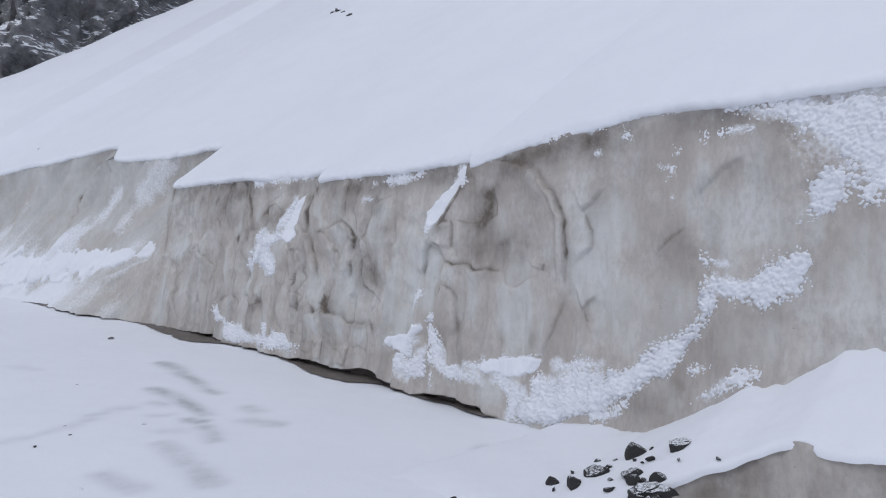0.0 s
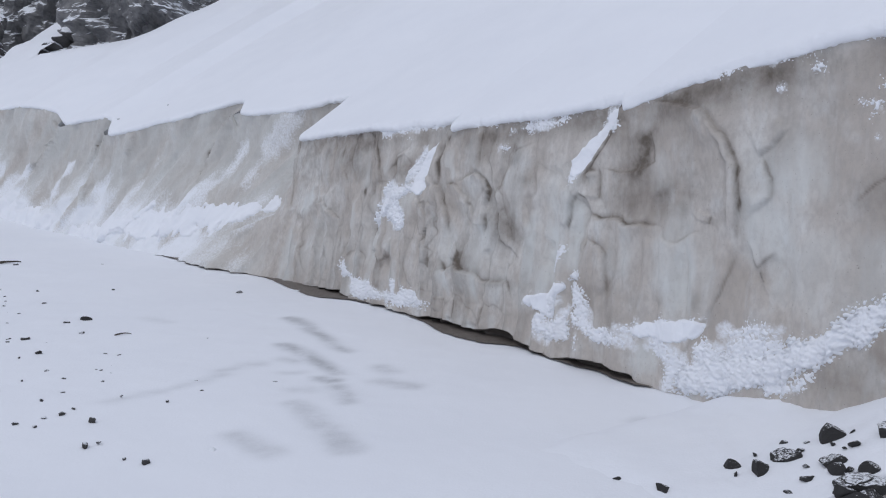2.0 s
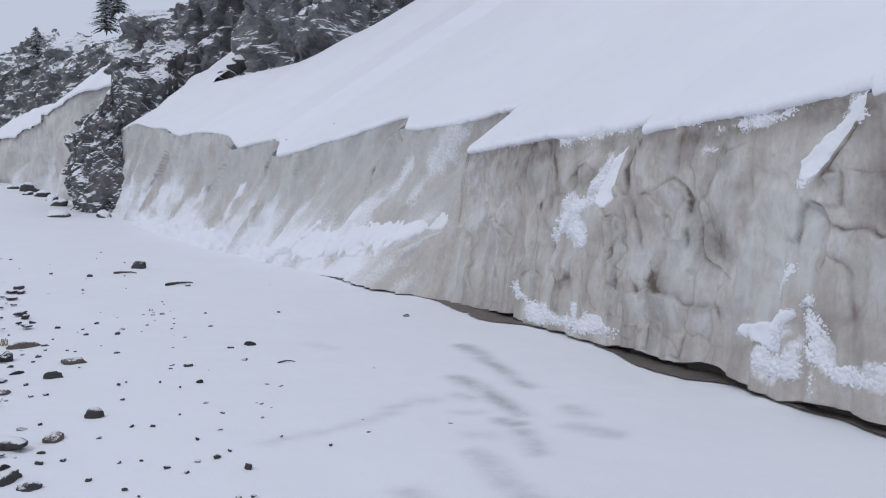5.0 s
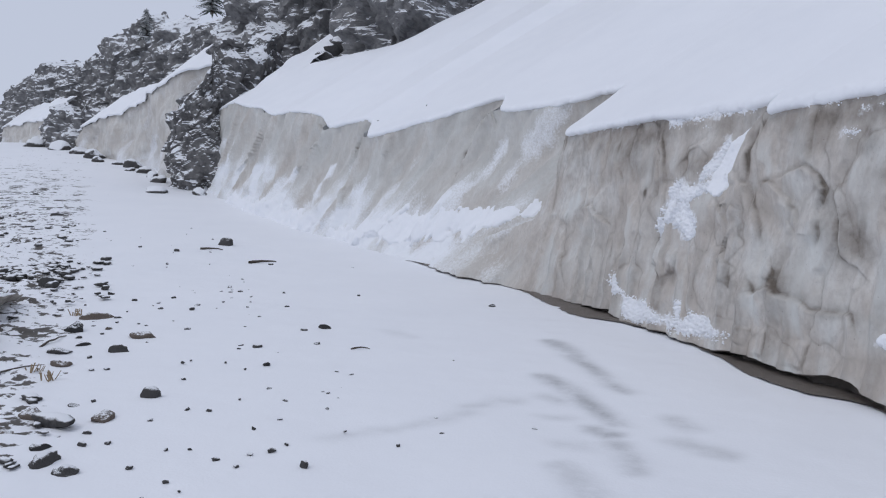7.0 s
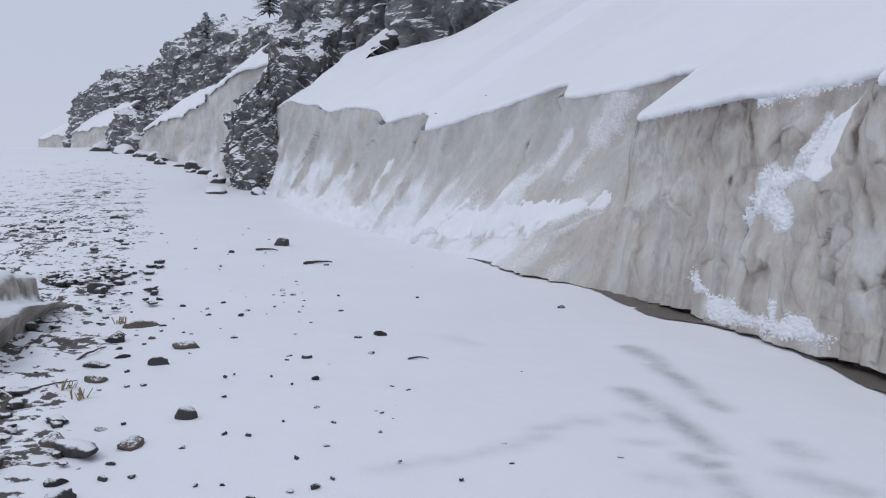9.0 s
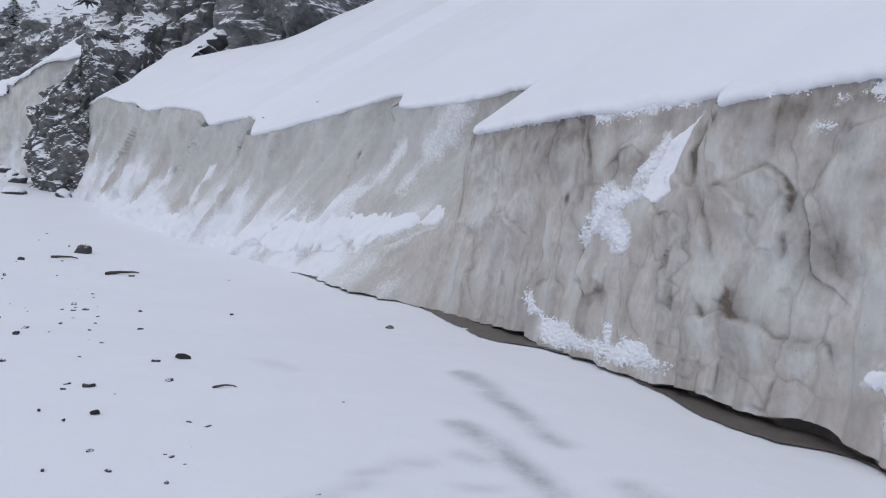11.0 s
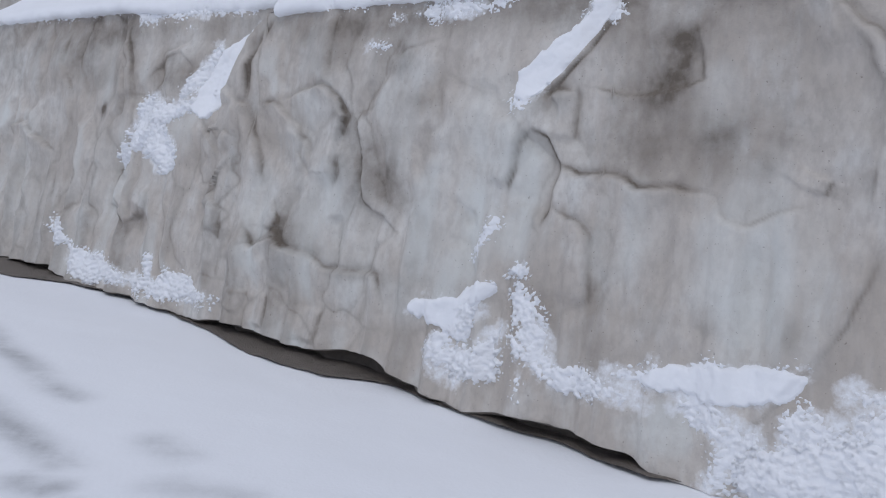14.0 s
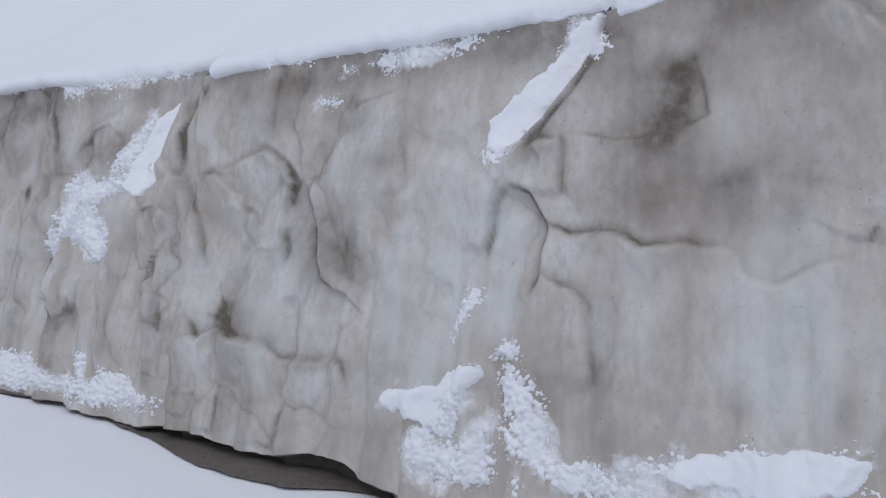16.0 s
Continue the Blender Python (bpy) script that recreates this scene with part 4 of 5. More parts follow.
snow_patch([[(9.3, 2.22, 0.05), (9.7, 2.12, 0.1), (10.1, 2.05, 0.17), (11.48, 2.04, 0.241), (12.54, 1.97, 0.234), (14.31, 1.96, 0.235), (15.46, 1.93, 0.15)]], 0.06, 0.01, 8, 0.45, 0.03, label="drifted snow fan lying against the ice", seed=16)
snow_patch([[(13.6, 2.4, 0.03), (14.4, 2.0, 0.15), (15.4, 1.8, 0.2), (17.0, 1.8, 0.2)]], 0.1, 0.01, 6, 0.4, 0.04, label="drifted snow fan lying against the ice", seed=17)
snow_patch([[(18.5, 2.1, 0.25), (20.0, 2.2, 0.3), (22.5, 2.4, 0.4), (26.0, 2.8, 0.4)]], 0.1, 0.01, 6, 0.5, 0.05, label="drifted snow fan lying against the ice", seed=18)

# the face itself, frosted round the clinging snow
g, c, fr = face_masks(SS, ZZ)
for a_, strokes_ in LAID:
    box = (SS > a_[:, 0].min() - 0.5) & (SS < a_[:, 0].max() + 0.5) & (ZZ > a_[:, 1].min() - 0.5) & (ZZ < a_[:, 1].max() + 0.5)
    if box.any():
        d_ = np.min([stroke(SS[box], ZZ[box], st) for st in strokes_], axis=0) + 0.06 * fbm(SS[box] * 5, ZZ[box] * 5, seed=78)
        fr[box] = np.maximum(fr[box], 0.6 * smooth(0.07, -0.08, d_))
face = sheet("ice_face", np.stack([X, Y, ZZ], -1), None, M_ICE, {"grime_shade": g, "clean": c, "frost": fr})
under(face, snow_bank, "grey-brown weathered old snow face with dark seams")

# ---- ground: one sheet from the road to the horizon ----
def graded(lo, hi, step, out):
    mid = np.arange(lo, hi, step)
    grow, d, k = [], 0.0, step
    while d < out:
        k *= 1.16
        d += k
        grow.append(d)
    grow = np.array(grow)
    return np.r_[lo - grow[::-1], mid, hi - step + grow]


gx, gy = np.meshgrid(graded(-12, 3.0, 0.045, 2500), graded(4.0, 17.0, 0.045, 2500), indexing="ij")
# the shoulder: a line left of the road, past which stones and soil show
shoulder = side_of_road(gx, gy)
gz_ = ground_z(gx, gy) + 0.012 * fbm(gx * 0.9, gy * 0.9, seed=80) + 0.004 * fbm(gx * 4, gy * 4, seed=81)
rough_ = smooth(-0.6, 1.5, shoulder)
gz_ = gz_ + rough_ * (0.05 * fbm(gx * 1.4, gy * 1.4, seed=82) + 0.03 * np.abs(fbm(gx * 5, gy * 5, seed=83))) - 0.12 * smooth(1, 6, shoulder)
slush = np.zeros(gx.shape)
for pts, k in (([(-3.47, 10.3, 0.016), (-3.27, 10.08, 0.047), (-3.06, 9.77, 0.05), (-2.79, 9.34, 0.023), (-2.51, 8.89, 0.013), (-2.35, 8.68, 0.008)], 0.75),
               ([(-3.06, 8.82, 0.018), (-2.91, 8.68, 0.039), (-2.75, 8.52, 0.037), (-2.54, 8.25, 0.024), (-2.33, 7.99, 0.023), (-2.22, 7.83, 0.011)], 0.85),
               ([(-2.29, 7.63, 0.021), (-2.21, 7.59, 0.028)], 1.0),
               ([(-2.12, 7.4, 0.02), (-2.03, 7.22, 0.026), (-1.97, 7.03, 0.025)], 0.7),
               ([(-1.91, 8.12, 0.03), (-1.79, 7.96, 0.037)], 0.5),
               ([(-1.77, 7.64, 0.056), (-1.63, 7.57, 0.068), (-1.52, 7.54, 0.048)], 0.45),
               ([(-2.86, 8.25, 0.012), (-2.74, 8.21, 0.024)], 0.4),
               ([(-2.66, 7.76, 0.011), (-2.55, 7.8, 0.018)], 0.4),
               ([(-3.21, 7.69, 0.011), (-3.09, 7.89, 0.031), (-3.03, 8.02, 0.023)], 0.4),
               ([(-3.42, 7.14, 0.01), (-3.26, 7.35, 0.018), (-3.13, 7.59, 0.011)], 0.35),
               ([(-2.4, 7.25, 0.026), (-2.31, 7.28, 0.02)], 0.35),
               ([(-3.74, 6.69, 0.007), (-3.6, 6.84, 0.013), (-3.46, 7.06, 0.007)], 0.3),
               ([(-5.0, 9.89, 0.055), (-4.73, 9.73, 0.043)], 0.22),
               ([(-2.25, 6.8, 0.03), (-1.9, 6.3, 0.06), (-1.66, 5.92, 0.06)], 0.5), ([(-2.48, 6.07, 0.03), (-2.18, 5.82, 0.05)], 0.4), ([(0.3, 6.9, 0.01), (0.9, 6.75, 0.02)], 0.4)):
    w = 0.05 * fbm(gx * 2.5, gy * 2.5, seed=85, octaves=3)
    slush = np.maximum(slush, 1.1 * k * smooth(0.17, -0.04, stroke(gx + w, gy - w, pts)) ** 1.4)
bare = smooth(-0.7, 0.5, shoulder) * (1 - 0.35 * smooth(2, 8, shoulder)) * smooth(80, 25, np.hypot(gx, gy))
bump_ = np.clip(fbm(gx * 4.5, gy * 4.5, seed=86, octaves=3), 0, 1)
gz_ = gz_ + 0.07 * bump_ * smooth(-0.2, 1.0, shoulder)
ground = sheet("ground", np.stack([gx, gy, gz_], -1), None, M_GROUND, {"slush": slush, "bare": bare})
tagged(ground, "snow-covered mountain road with slushy grey streaks", "ground", kind="structure")


# ---- heap of ploughed snow at the near end of the bank, with a cut ice face ----
def heap_h(s, q):
    foot = np.interp(s, [-8, -3, -2.5, -2.1, -1.79, -1.4, -1.0, -0.5, 0.0, 0.5], [1.35, 1.22, 1.12, 0.84, 0.76, 0.5, 0.28, 0.2, 0.1, -0.06])
    t = np.clip(1 - np.maximum(q, 0) / 2.4, 0, 1)
    return foot * t**1.4


S4 = spaced((-8, -3.4, 0.08), (-3.4, 0.6, 0.03))
front = np.interp(S4, [-8, -2.6, -2.25, -2.0, -1.8, -1.6], [0.88, 0.82, 0.88, 0.98, 1.3, 2.4]) + 0.05 * fbm(S4 * 2.5, 0.0, seed=91)
rows, lip_z = [], None
for k in np.r_[np.linspace(0, 0.94, 36), 0.97, 1.0, 1.012, 1.005]:
    q = -0.1 + (front + 0.1) * min(k, 1.012)
    x, y = bank(S4, q)
    z = ground_z(x, y) + heap_h(S4, q) + 0.018 * fbm(x * 1.5, y * 1.5, seed=92) + 0.006 * fbm(x * 7, y * 7, seed=93)
    z = z - (0.0 if k <= 1 else 0.03 * (1 + (k < 1.01))) - 0.06 * smooth(1.7, 2.4, q) - 0.08 * smooth(-0.1, 0.4, S4)
    rows.append(np.stack([x, y, z], -1))
heap = thing("snow_heap", "rounded heap of ploughed snow with a cut brown ice front", "snow heap")
under(sheet("snow_cover", np.stack(rows, 1)[:, ::-1], None, M_SNOW), heap, "soft fresh white snow")
near = S4 < -1.62
rows = []
for v in np.linspace(0, 1, 40):
    x, y = bank(S4[near], front[near])
    zb = ground_z(x, y) - 0.03
    zt = ground_z(x, y) + heap_h(S4[near], front[near]) - 0.02
    z = zb + (zt - zb) * v
    q = front[near] - 0.03 + 0.06 * (1 - v) + 0.03 * fbm(S4[near] * 3, z * 1.5, seed=94) + 0.012 * fbm(S4[near] * 10, z * 3, seed=95)
    x, y = bank(S4[near], q)
    rows.append(np.stack([x, y, z], -1))
V = np.stack(rows, 1)
under(sheet("ice_front", V, None, M_ICE, {"grime_shade": np.clip(0.36 + 0.34 * fbm(V[..., 0] * 5 - V[..., 1] * 4, V[..., 2] * 0.8, seed=96), 0, 1), "clean": 0.0, "frost": 0.0}), heap, "brown-streaked cut ice")


# ---- cliffs behind ----
def cliff(name, line, z_base, z_top, step, lean, seed, label):
    L = Line(line, 1.8)
    n = len(L.s)
    s = np.arange(0, L.s[-1], step)
    a = s / L.s[-1]
    zb, zt = np.interp(a, *z_base), np.interp(a, *z_top)
    zt = zt + 0.9 * fbm(s * 0.45, 0.2, seed=seed + 9, octaves=5)
    v = np.linspace(0, 1, int((zt - zb).max() / step))
    S, Vv = np.meshgrid(s, v, indexing="ij")
    Z = zb[:, None] + (zt - zb)[:, None] * Vv
    x0, y0 = L.at(S, 0)
    big = fbm(x0 * 0.16, y0 * 0.16, Z * 0.13, octaves=3, seed=seed)
    ridge = 1 - np.abs(fbm(x0 * 0.42 + Z * 0.2, y0 * 0.42, Z * 0.5, octaves=4, seed=seed + 1, gain=0.55))
    wx, wz = 0.5 * fbm(S * 0.5, Z * 0.5, seed=seed + 5), 0.4 * fbm(S * 0.6, Z * 0.6, seed=seed + 7)
    blocks = 0.55 * cell_value((S + wx) * 0.42 + 0.25 * Z, (Z + wz) * 0.6, seed + 2) + 0.32 * cell_value((S + wx) * 1.1 + 0.4 * Z, (Z + wz) * 1.5, seed + 8) + 0.14 * cell_value((S + wx) * 2.6, (Z + wz) * 3.4, seed + 11)
    chip = fbm(x0 * 1.6, y0 * 1.6, Z * 1.9, octaves=3, seed=seed + 3, gain=0.6)
    crack = smooth(0.10, 0.0, np.abs(vnoise(x0 * 0.5, y0 * 0.5, Z * 0.12, seed=seed + 4)))
    small = name == "rock_outcrop"
    q = (0.35 if small else 0.9) * (big + 0.8 * ridge - 0.6) + (0.8 if small else 1.0) * (blocks - 0.5) + 0.08 * chip + 0.04 * fbm(x0 * 4.2, y0 * 4.2, Z * 4.6, octaves=2, seed=seed + 6) - 0.4 * crack - lean * (Z - zb[:, None])
    q = q - (0.5 if step < 0.105 else 2.0) * smooth(0.9, 1.0, Vv) ** 2
    x, y = L.at(S, q)
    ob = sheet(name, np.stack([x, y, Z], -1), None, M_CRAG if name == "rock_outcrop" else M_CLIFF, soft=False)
    return tagged(ob, label, "cliff", kind="structure")


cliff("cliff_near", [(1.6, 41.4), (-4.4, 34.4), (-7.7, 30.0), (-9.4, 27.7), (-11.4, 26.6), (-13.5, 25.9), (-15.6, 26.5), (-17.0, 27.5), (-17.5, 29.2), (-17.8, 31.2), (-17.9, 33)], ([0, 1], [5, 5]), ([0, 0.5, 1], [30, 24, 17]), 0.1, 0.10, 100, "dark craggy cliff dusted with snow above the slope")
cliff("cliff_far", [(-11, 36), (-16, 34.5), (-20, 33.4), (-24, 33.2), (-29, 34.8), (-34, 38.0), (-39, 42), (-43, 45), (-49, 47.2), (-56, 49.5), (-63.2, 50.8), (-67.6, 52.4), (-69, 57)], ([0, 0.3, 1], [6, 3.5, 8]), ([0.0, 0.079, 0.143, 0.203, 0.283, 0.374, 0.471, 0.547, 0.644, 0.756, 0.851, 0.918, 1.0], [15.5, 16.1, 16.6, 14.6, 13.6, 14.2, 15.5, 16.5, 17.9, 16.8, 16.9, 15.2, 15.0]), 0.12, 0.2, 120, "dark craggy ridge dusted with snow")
cliff("rock_outcrop", [(-20.2, 30.6), (-20.4, 27.9), (-20.8, 26.5), (-22.1, 26.0), (-23.7, 26.5), (-24.5, 28.0), (-24.4, 29.5)], ([0, 1], [2.2, 2.8]), ([0, 0.25, 0.5, 0.75, 1], [9.6, 9.0, 7.6, 7.1, 6.8]), 0.07, 0.06, 140, "dark split rock outcrop between the snow banks")
cliff("rock_spur", [(-36.6, 39.5), (-38.0, 37.2), (-40.6, 36.8), (-43.5, 38.2), (-46, 41.5)], ([0, 1], [5.5, 6.5]), ([0, 0.3, 0.7, 1], [9.9, 9.4, 8.9, 8.8]), 0.1, 0.15, 150, "dark rock spur running down to the road")
# a tongue of snow between the two cliffs
lo_ = [(-19.9, 25.7, 6.1), (-20.0, 26.83, 7.1), (-19.96, 28.54, 8.31), (-19.73, 29.92, 9.17), (-19.53, 31.26, 9.88)]
hi_ = [(-15.6, 25.9, 6.6), (-16.2, 27.1, 7.6), (-16.8, 28.8, 8.75), (-17.2, 30.3, 9.6), (-17.4, 31.7, 10.4)]
K, U = np.meshgrid(np.linspace(0, 1, 40), np.linspace(0, 1, 16), indexing="ij")
ax = [np.interp(K, np.linspace(0, 1, 5), [p[n] for p in lo_]) * (1 - U) + np.interp(K, np.linspace(0, 1, 5), [p[n] for p in hi_]) * U for n in range(3)]
ax[2] = ax[2] + 0.12 * fbm(ax[0] * 0.8, ax[1] * 0.8, seed=151) - np.where(U < 0.5, 2.6, 0.5) * (np.abs(U - 0.5) * 2) ** 8
ax[2] = ax[2] - 1.2 * smooth(0.25, 0.0, K)
ax[0] = ax[0] + 0.12 * fbm(K * 9, U * 2, seed=152)
chute = sheet("snow_chute", np.stack(ax, -1)[:, ::-1], None, M_SNOW)
tagged(chute, "tongue of smooth snow between dark cliffs", "snow", kind="structure")


# ---- the snow banks past the outcrop ----
def far_bank(name, line, base, top, depth, seed, label):
    L = Line(line, 0.8)
    s = np.arange(0, L.s[-1], 0.1)
    a = s / L.s[-1]
    zb, zt = np.interp(a, *base), np.interp(a, *top) + 0.12 * fbm(s * 0.5, 0.0, seed=seed)
    ob = thing(name, label, "snow bank", kind="structure")
    S, Vv = np.meshgrid(s, np.linspace(0, 1, 40), indexing="ij")
    Z = zb[:, None] + (zt - zb)[:, None] * Vv
    q = 0.25 * (1 - Vv) + 0.28 * fbm(S * 0.5, Z * 0.6, seed=seed + 1) + 0.05 * fbm(S * 3, Z * 1.2, seed=seed + 2)
    x, y = L.at(S, q)
    n1 = fbm(S * 0.8 + Z, Z, seed=seed + 3)
    under(sheet("ice_face", np.stack([x, y, Z], -1), None, M_ICE, {"grime_shade": 0.08 + 0.1 * n1, "clean": 0.2, "frost": np.clip(0.5 - 0.5 * Vv + 0.3 * n1, 0, 1)}), ob, "pale weathered old snow face")
    rows = []
    for r, dz in ((-0.1, -0.05), (-0.14, 0.02), (-0.05, 0.08)) + tuple((d, 0.1) for d in np.linspace(0.2, 1, 10) * depth):
        k_ = np.clip(np.minimum(a * 5, (1 - a) * 6) + 0.03, 0, 1)
        x, y = L.at(s, q[:, -1] - r * np.where(r > 0, k_, 1))
        rows.append(np.stack([x, y, zt + dz + 0.85 * max(r, 0) * k_ + 0.05 * fbm(x, y, seed=seed + 4)], -1))
    under(sheet("snow_cap", np.stack(rows, 1)[:, ::-1], None, M_SNOW), ob, "smooth fresh white snow")
    return ob


far_bank("snow_bank", [(-22.6, 29.3), (-24.6, 29.0), (-28.8, 31.6), (-33.9, 33.9), (-40.2, 37.3)], ([0, 0.5, 1], [3.6, 5.0, 6.6]), ([0, 0.25, 0.6, 1], [8.6, 8.3, 7.9, 7.7]), 2.0, 160, "pale cut snow bank leaning on dark rock")
far_bank("snow_bank", [(-46.5, 41.8), (-48, 43), (-56, 47.65), (-65.7, 52.5), (-77, 57.9)], ([0, 1], [7.2, 10.2]), ([0, 0.3, 0.65, 1], [9.8, 10.5, 11.2, 11.9]), 2.2, 170, "distant low snow bank beside the climbing road")


# ---- stones ----
def stone_mesh(seed, mat, flat=0.6, cuts=7):
    rng = random.Random(seed)
    bm = bmesh.new()
    bmesh.ops.create_icosphere(bm, subdivisions=3, radius=1.0)
    planes = []
    for _ in range(cuts):
        d = Vector((rng.gauss(0, 1), rng.gauss(0, 1), rng.gauss(0, 0.8))).normalized()
        planes.append((d, rng.uniform(0.55, 0.85)))
    for v in bm.verts:
        p = v.co.copy()
        for d, k in planes:
            over = p.dot(d) - k
            if over > 0:
                p -= d * over * 0.9
        p *= 1 + 0.22 * noise.noise(p * 2.0 + Vector((seed, 0, 0))) + 0.08 * noise.noise(p * 5 + Vector((0, seed, 0)))
        v.co = Vector((p.x * rng.uniform(0.999, 1.001), p.y * 0.8, p.z * flat))
    me = bpy.data.meshes.new("stone")
    bm.to_mesh(me)
    bm.free()
    for f in me.polygons:
        f.use_smooth = True
    me.materials.append(mat)
    return me


M_DUSTED = rock_material("snow_dusted_stone", (0.03, 0.03, 0.032), (0.11, 0.105, 0.10), 0.25, 0.5, 1.0, 9.0, 22.0)
DUSTED = [stone_mesh(40 + n, M_DUSTED, 0.7, 10) for n in range(4)]
def jagged_mesh(seed):
    """A split, angular rock."""
    rng = random.Random(seed)
    bm = bmesh.new()
    bmesh.ops.create_icosphere(bm, subdivisions=3, radius=1.0)
    planes = [(Vector((rng.gauss(0, 1), rng.gauss(0, 1), rng.gauss(0, 1))).normalized(), rng.uniform(0.35, 0.75)) for _ in range(12)]
    for v in bm.verts:
        p = v.co.copy()
        for d, k in planes:
            over = p.dot(d) - k
            if over > 0:
                p -= d * over
        v.co = Vector((p.x * 1.3, p.y, p.z * 0.9)) + 0.05 * noise.noise_vector(p * 4 + Vector((seed, 0, 0)))
    me = bpy.data.meshes.new("stone")
    bm.to_mesh(me)
    bm.free()
    me.materials.append(M_SPLIT)
    return me


M_SPLIT = rock_material("black_split_rock", (0.018, 0.018, 0.02), (0.055, 0.053, 0.051), 0.86, 1.0, 1.1, 9.0, 25.0)
JAGGED = [jagged_mesh(60 + n) for n in range(5)]
DARK = [stone_mesh(n, M_STONE, 0.6 + 0.12 * (n % 3), 12) for n in range(6)]
BROWN = [stone_mesh(20 + n, M_BROWN, 0.55, 11) for n in range(3)]
rng = random.Random(5)


def put_stone(x, y, size, mesh, label, group="stones on the road", sink=0.25, z=None):
    ob = new("stone", mesh)
    gz = float(ground_z(x, y)) if z is None else z
    sh = side_of_road(x, y)
    if z is None:
        gz += -0.12 * float(smooth(1, 6, sh))
    ob.matrix_basis = Matrix.LocRotScale((x, y, gz + size * (0.3 - sink)), Euler((rng.uniform(-0.25, 0.25), rng.uniform(-0.25, 0.25), rng.uniform(0, 6.3))), (size, size * rng.uniform(0.7, 1.1), size * rng.uniform(0.7, 1.1)))
    return tagged(ob, label, "stone", group)


def shoulder_stones(*rows):
    for x, y, size, brown in rows:
        put_stone(x, y, size, rng.choice(BROWN if brown else DARK + JAGGED[:3]), "rounded brown stone half sunk in snow" if brown else "dark angular stone with snow on it", "stones on the shoulder", sink=0.32)


shoulder_stones((-8.01, 8.88, 0.184, 1), (-7.61, 8.27, 0.146, 0), (-7.46, 8.53, 0.061, 1), (-6.92, 8.44, 0.163, 1), (-6.62, 7.84, 0.091, 0), (-7.83, 9.02, 0.046, 0), (-6.61, 7.24, 0.102, 1), (-7.07, 7.88, 0.067, 0), (-7.0, 7.55, 0.109, 0), (-5.22, 6.32, 0.107, 1), (-5.61, 6.13, 0.131, 1), (-5.55, 5.76, 0.148, 1), (-5.33, 6.87, 0.085, 0), (-5.58, 6.41, 0.054, 0), (-5.41, 6.22, 0.032, 0), (-4.92, 6.43, 0.031, 0), (-5.68, 8.56, 0.064, 0))
shoulder_stones((-5.2, 8.05, 0.043, 0), (-5.86, 8.56, 0.032, 0), (-5.29, 8.96, 0.043, 0), (-5.75, 9.43, 0.047, 0), (-5.63, 9.65, 0.077, 0), (-4.73, 7.43, 0.034, 0), (-10.31, 10.23, 0.151, 0), (-8.57, 10.0, 0.044, 0), (-7.87, 9.69, 0.034, 0), (-7.51, 9.8, 0.054, 0), (-7.67, 10.07, 0.042, 0), (-8.29, 11.44, 0.048, 0), (-7.99, 11.08, 0.038, 0), (-9.37, 13.86, 0.059, 0), (-7.4, 11.42, 0.038, 0), (-6.74, 10.55, 0.034, 0), (-4.24, 6.61, 0.026, 0))
shoulder_stones((-4.09, 6.06, 0.026, 0), (-3.92, 6.03, 0.022, 0), (-3.6, 6.21, 0.038, 0), (-3.89, 6.46, 0.024, 0), (-3.9, 6.33, 0.03, 0), (-4.33, 6.12, 0.017, 0), (-4.82, 5.98, 0.029, 0), (-4.92, 5.88, 0.043, 0), (-4.55, 8.11, 0.028, 0), (-4.07, 7.2, 0.023, 0), (-4.14, 7.46, 0.02, 0), (-4.33, 7.55, 0.017, 0), (-4.28, 7.72, 0.017, 0), (-4.28, 7.52, 0.025, 0), (-4.88, 6.73, 0.032, 0), (-4.74, 6.78, 0.024, 0), (-4.86, 5.57, 0.104, 0))
shoulder_stones((-5.07, 5.71, 0.08, 0), (-4.65, 5.53, 0.083, 0), (-6.79, 8.9, 0.042, 0), (-9.15, 10.19, 0.062, 0), (-13.03, 11.78, 0.085, 0), (-11.83, 10.96, 0.134, 1), (-7.11, 7.06, 0.074, 0), (-6.02, 6.11, 0.086, 0), (-23.85, 21.31, 0.166, 0), (-19.19, 18.1, 0.201, 0), (-12.19, 16.17, 0.246, 0), (-12.11, 14.66, 0.069, 0), (-3.51, 7.41, 0.019, 0), (-4.68, 11.87, 0.049, 0), (-8.06, 14.3, 0.038, 0), (-3.9, 8.96, 0.015, 0))
placed = 0
while placed < 190:
    x, y = (rng.uniform(-9.5, -2.5), rng.uniform(5.2, 12.5)) if placed % 3 else (rng.uniform(-15, -4), rng.uniform(8, 19))
    sh = side_of_road(x, y)
    wall_q = (x - 1.06) * -0.76 + (y - 7.45) * -0.65
    keep = 0.9 if sh > -0.2 else 0.6 if sh > -2.3 else 0.05 if sh > -3.6 else 0.012
    if wall_q < 1.2 or rng.random() > keep:
        continue
    big = rng.random()
    size = 0.013 + 0.02 * big**2 + (0.04 * rng.random() ** 3 if sh > 0 else 0.012 * rng.random() ** 4)
    put_stone(x, y, size, rng.choice(DARK + DUSTED[:2]), "small dark stone poking through the snow")
    placed += 1
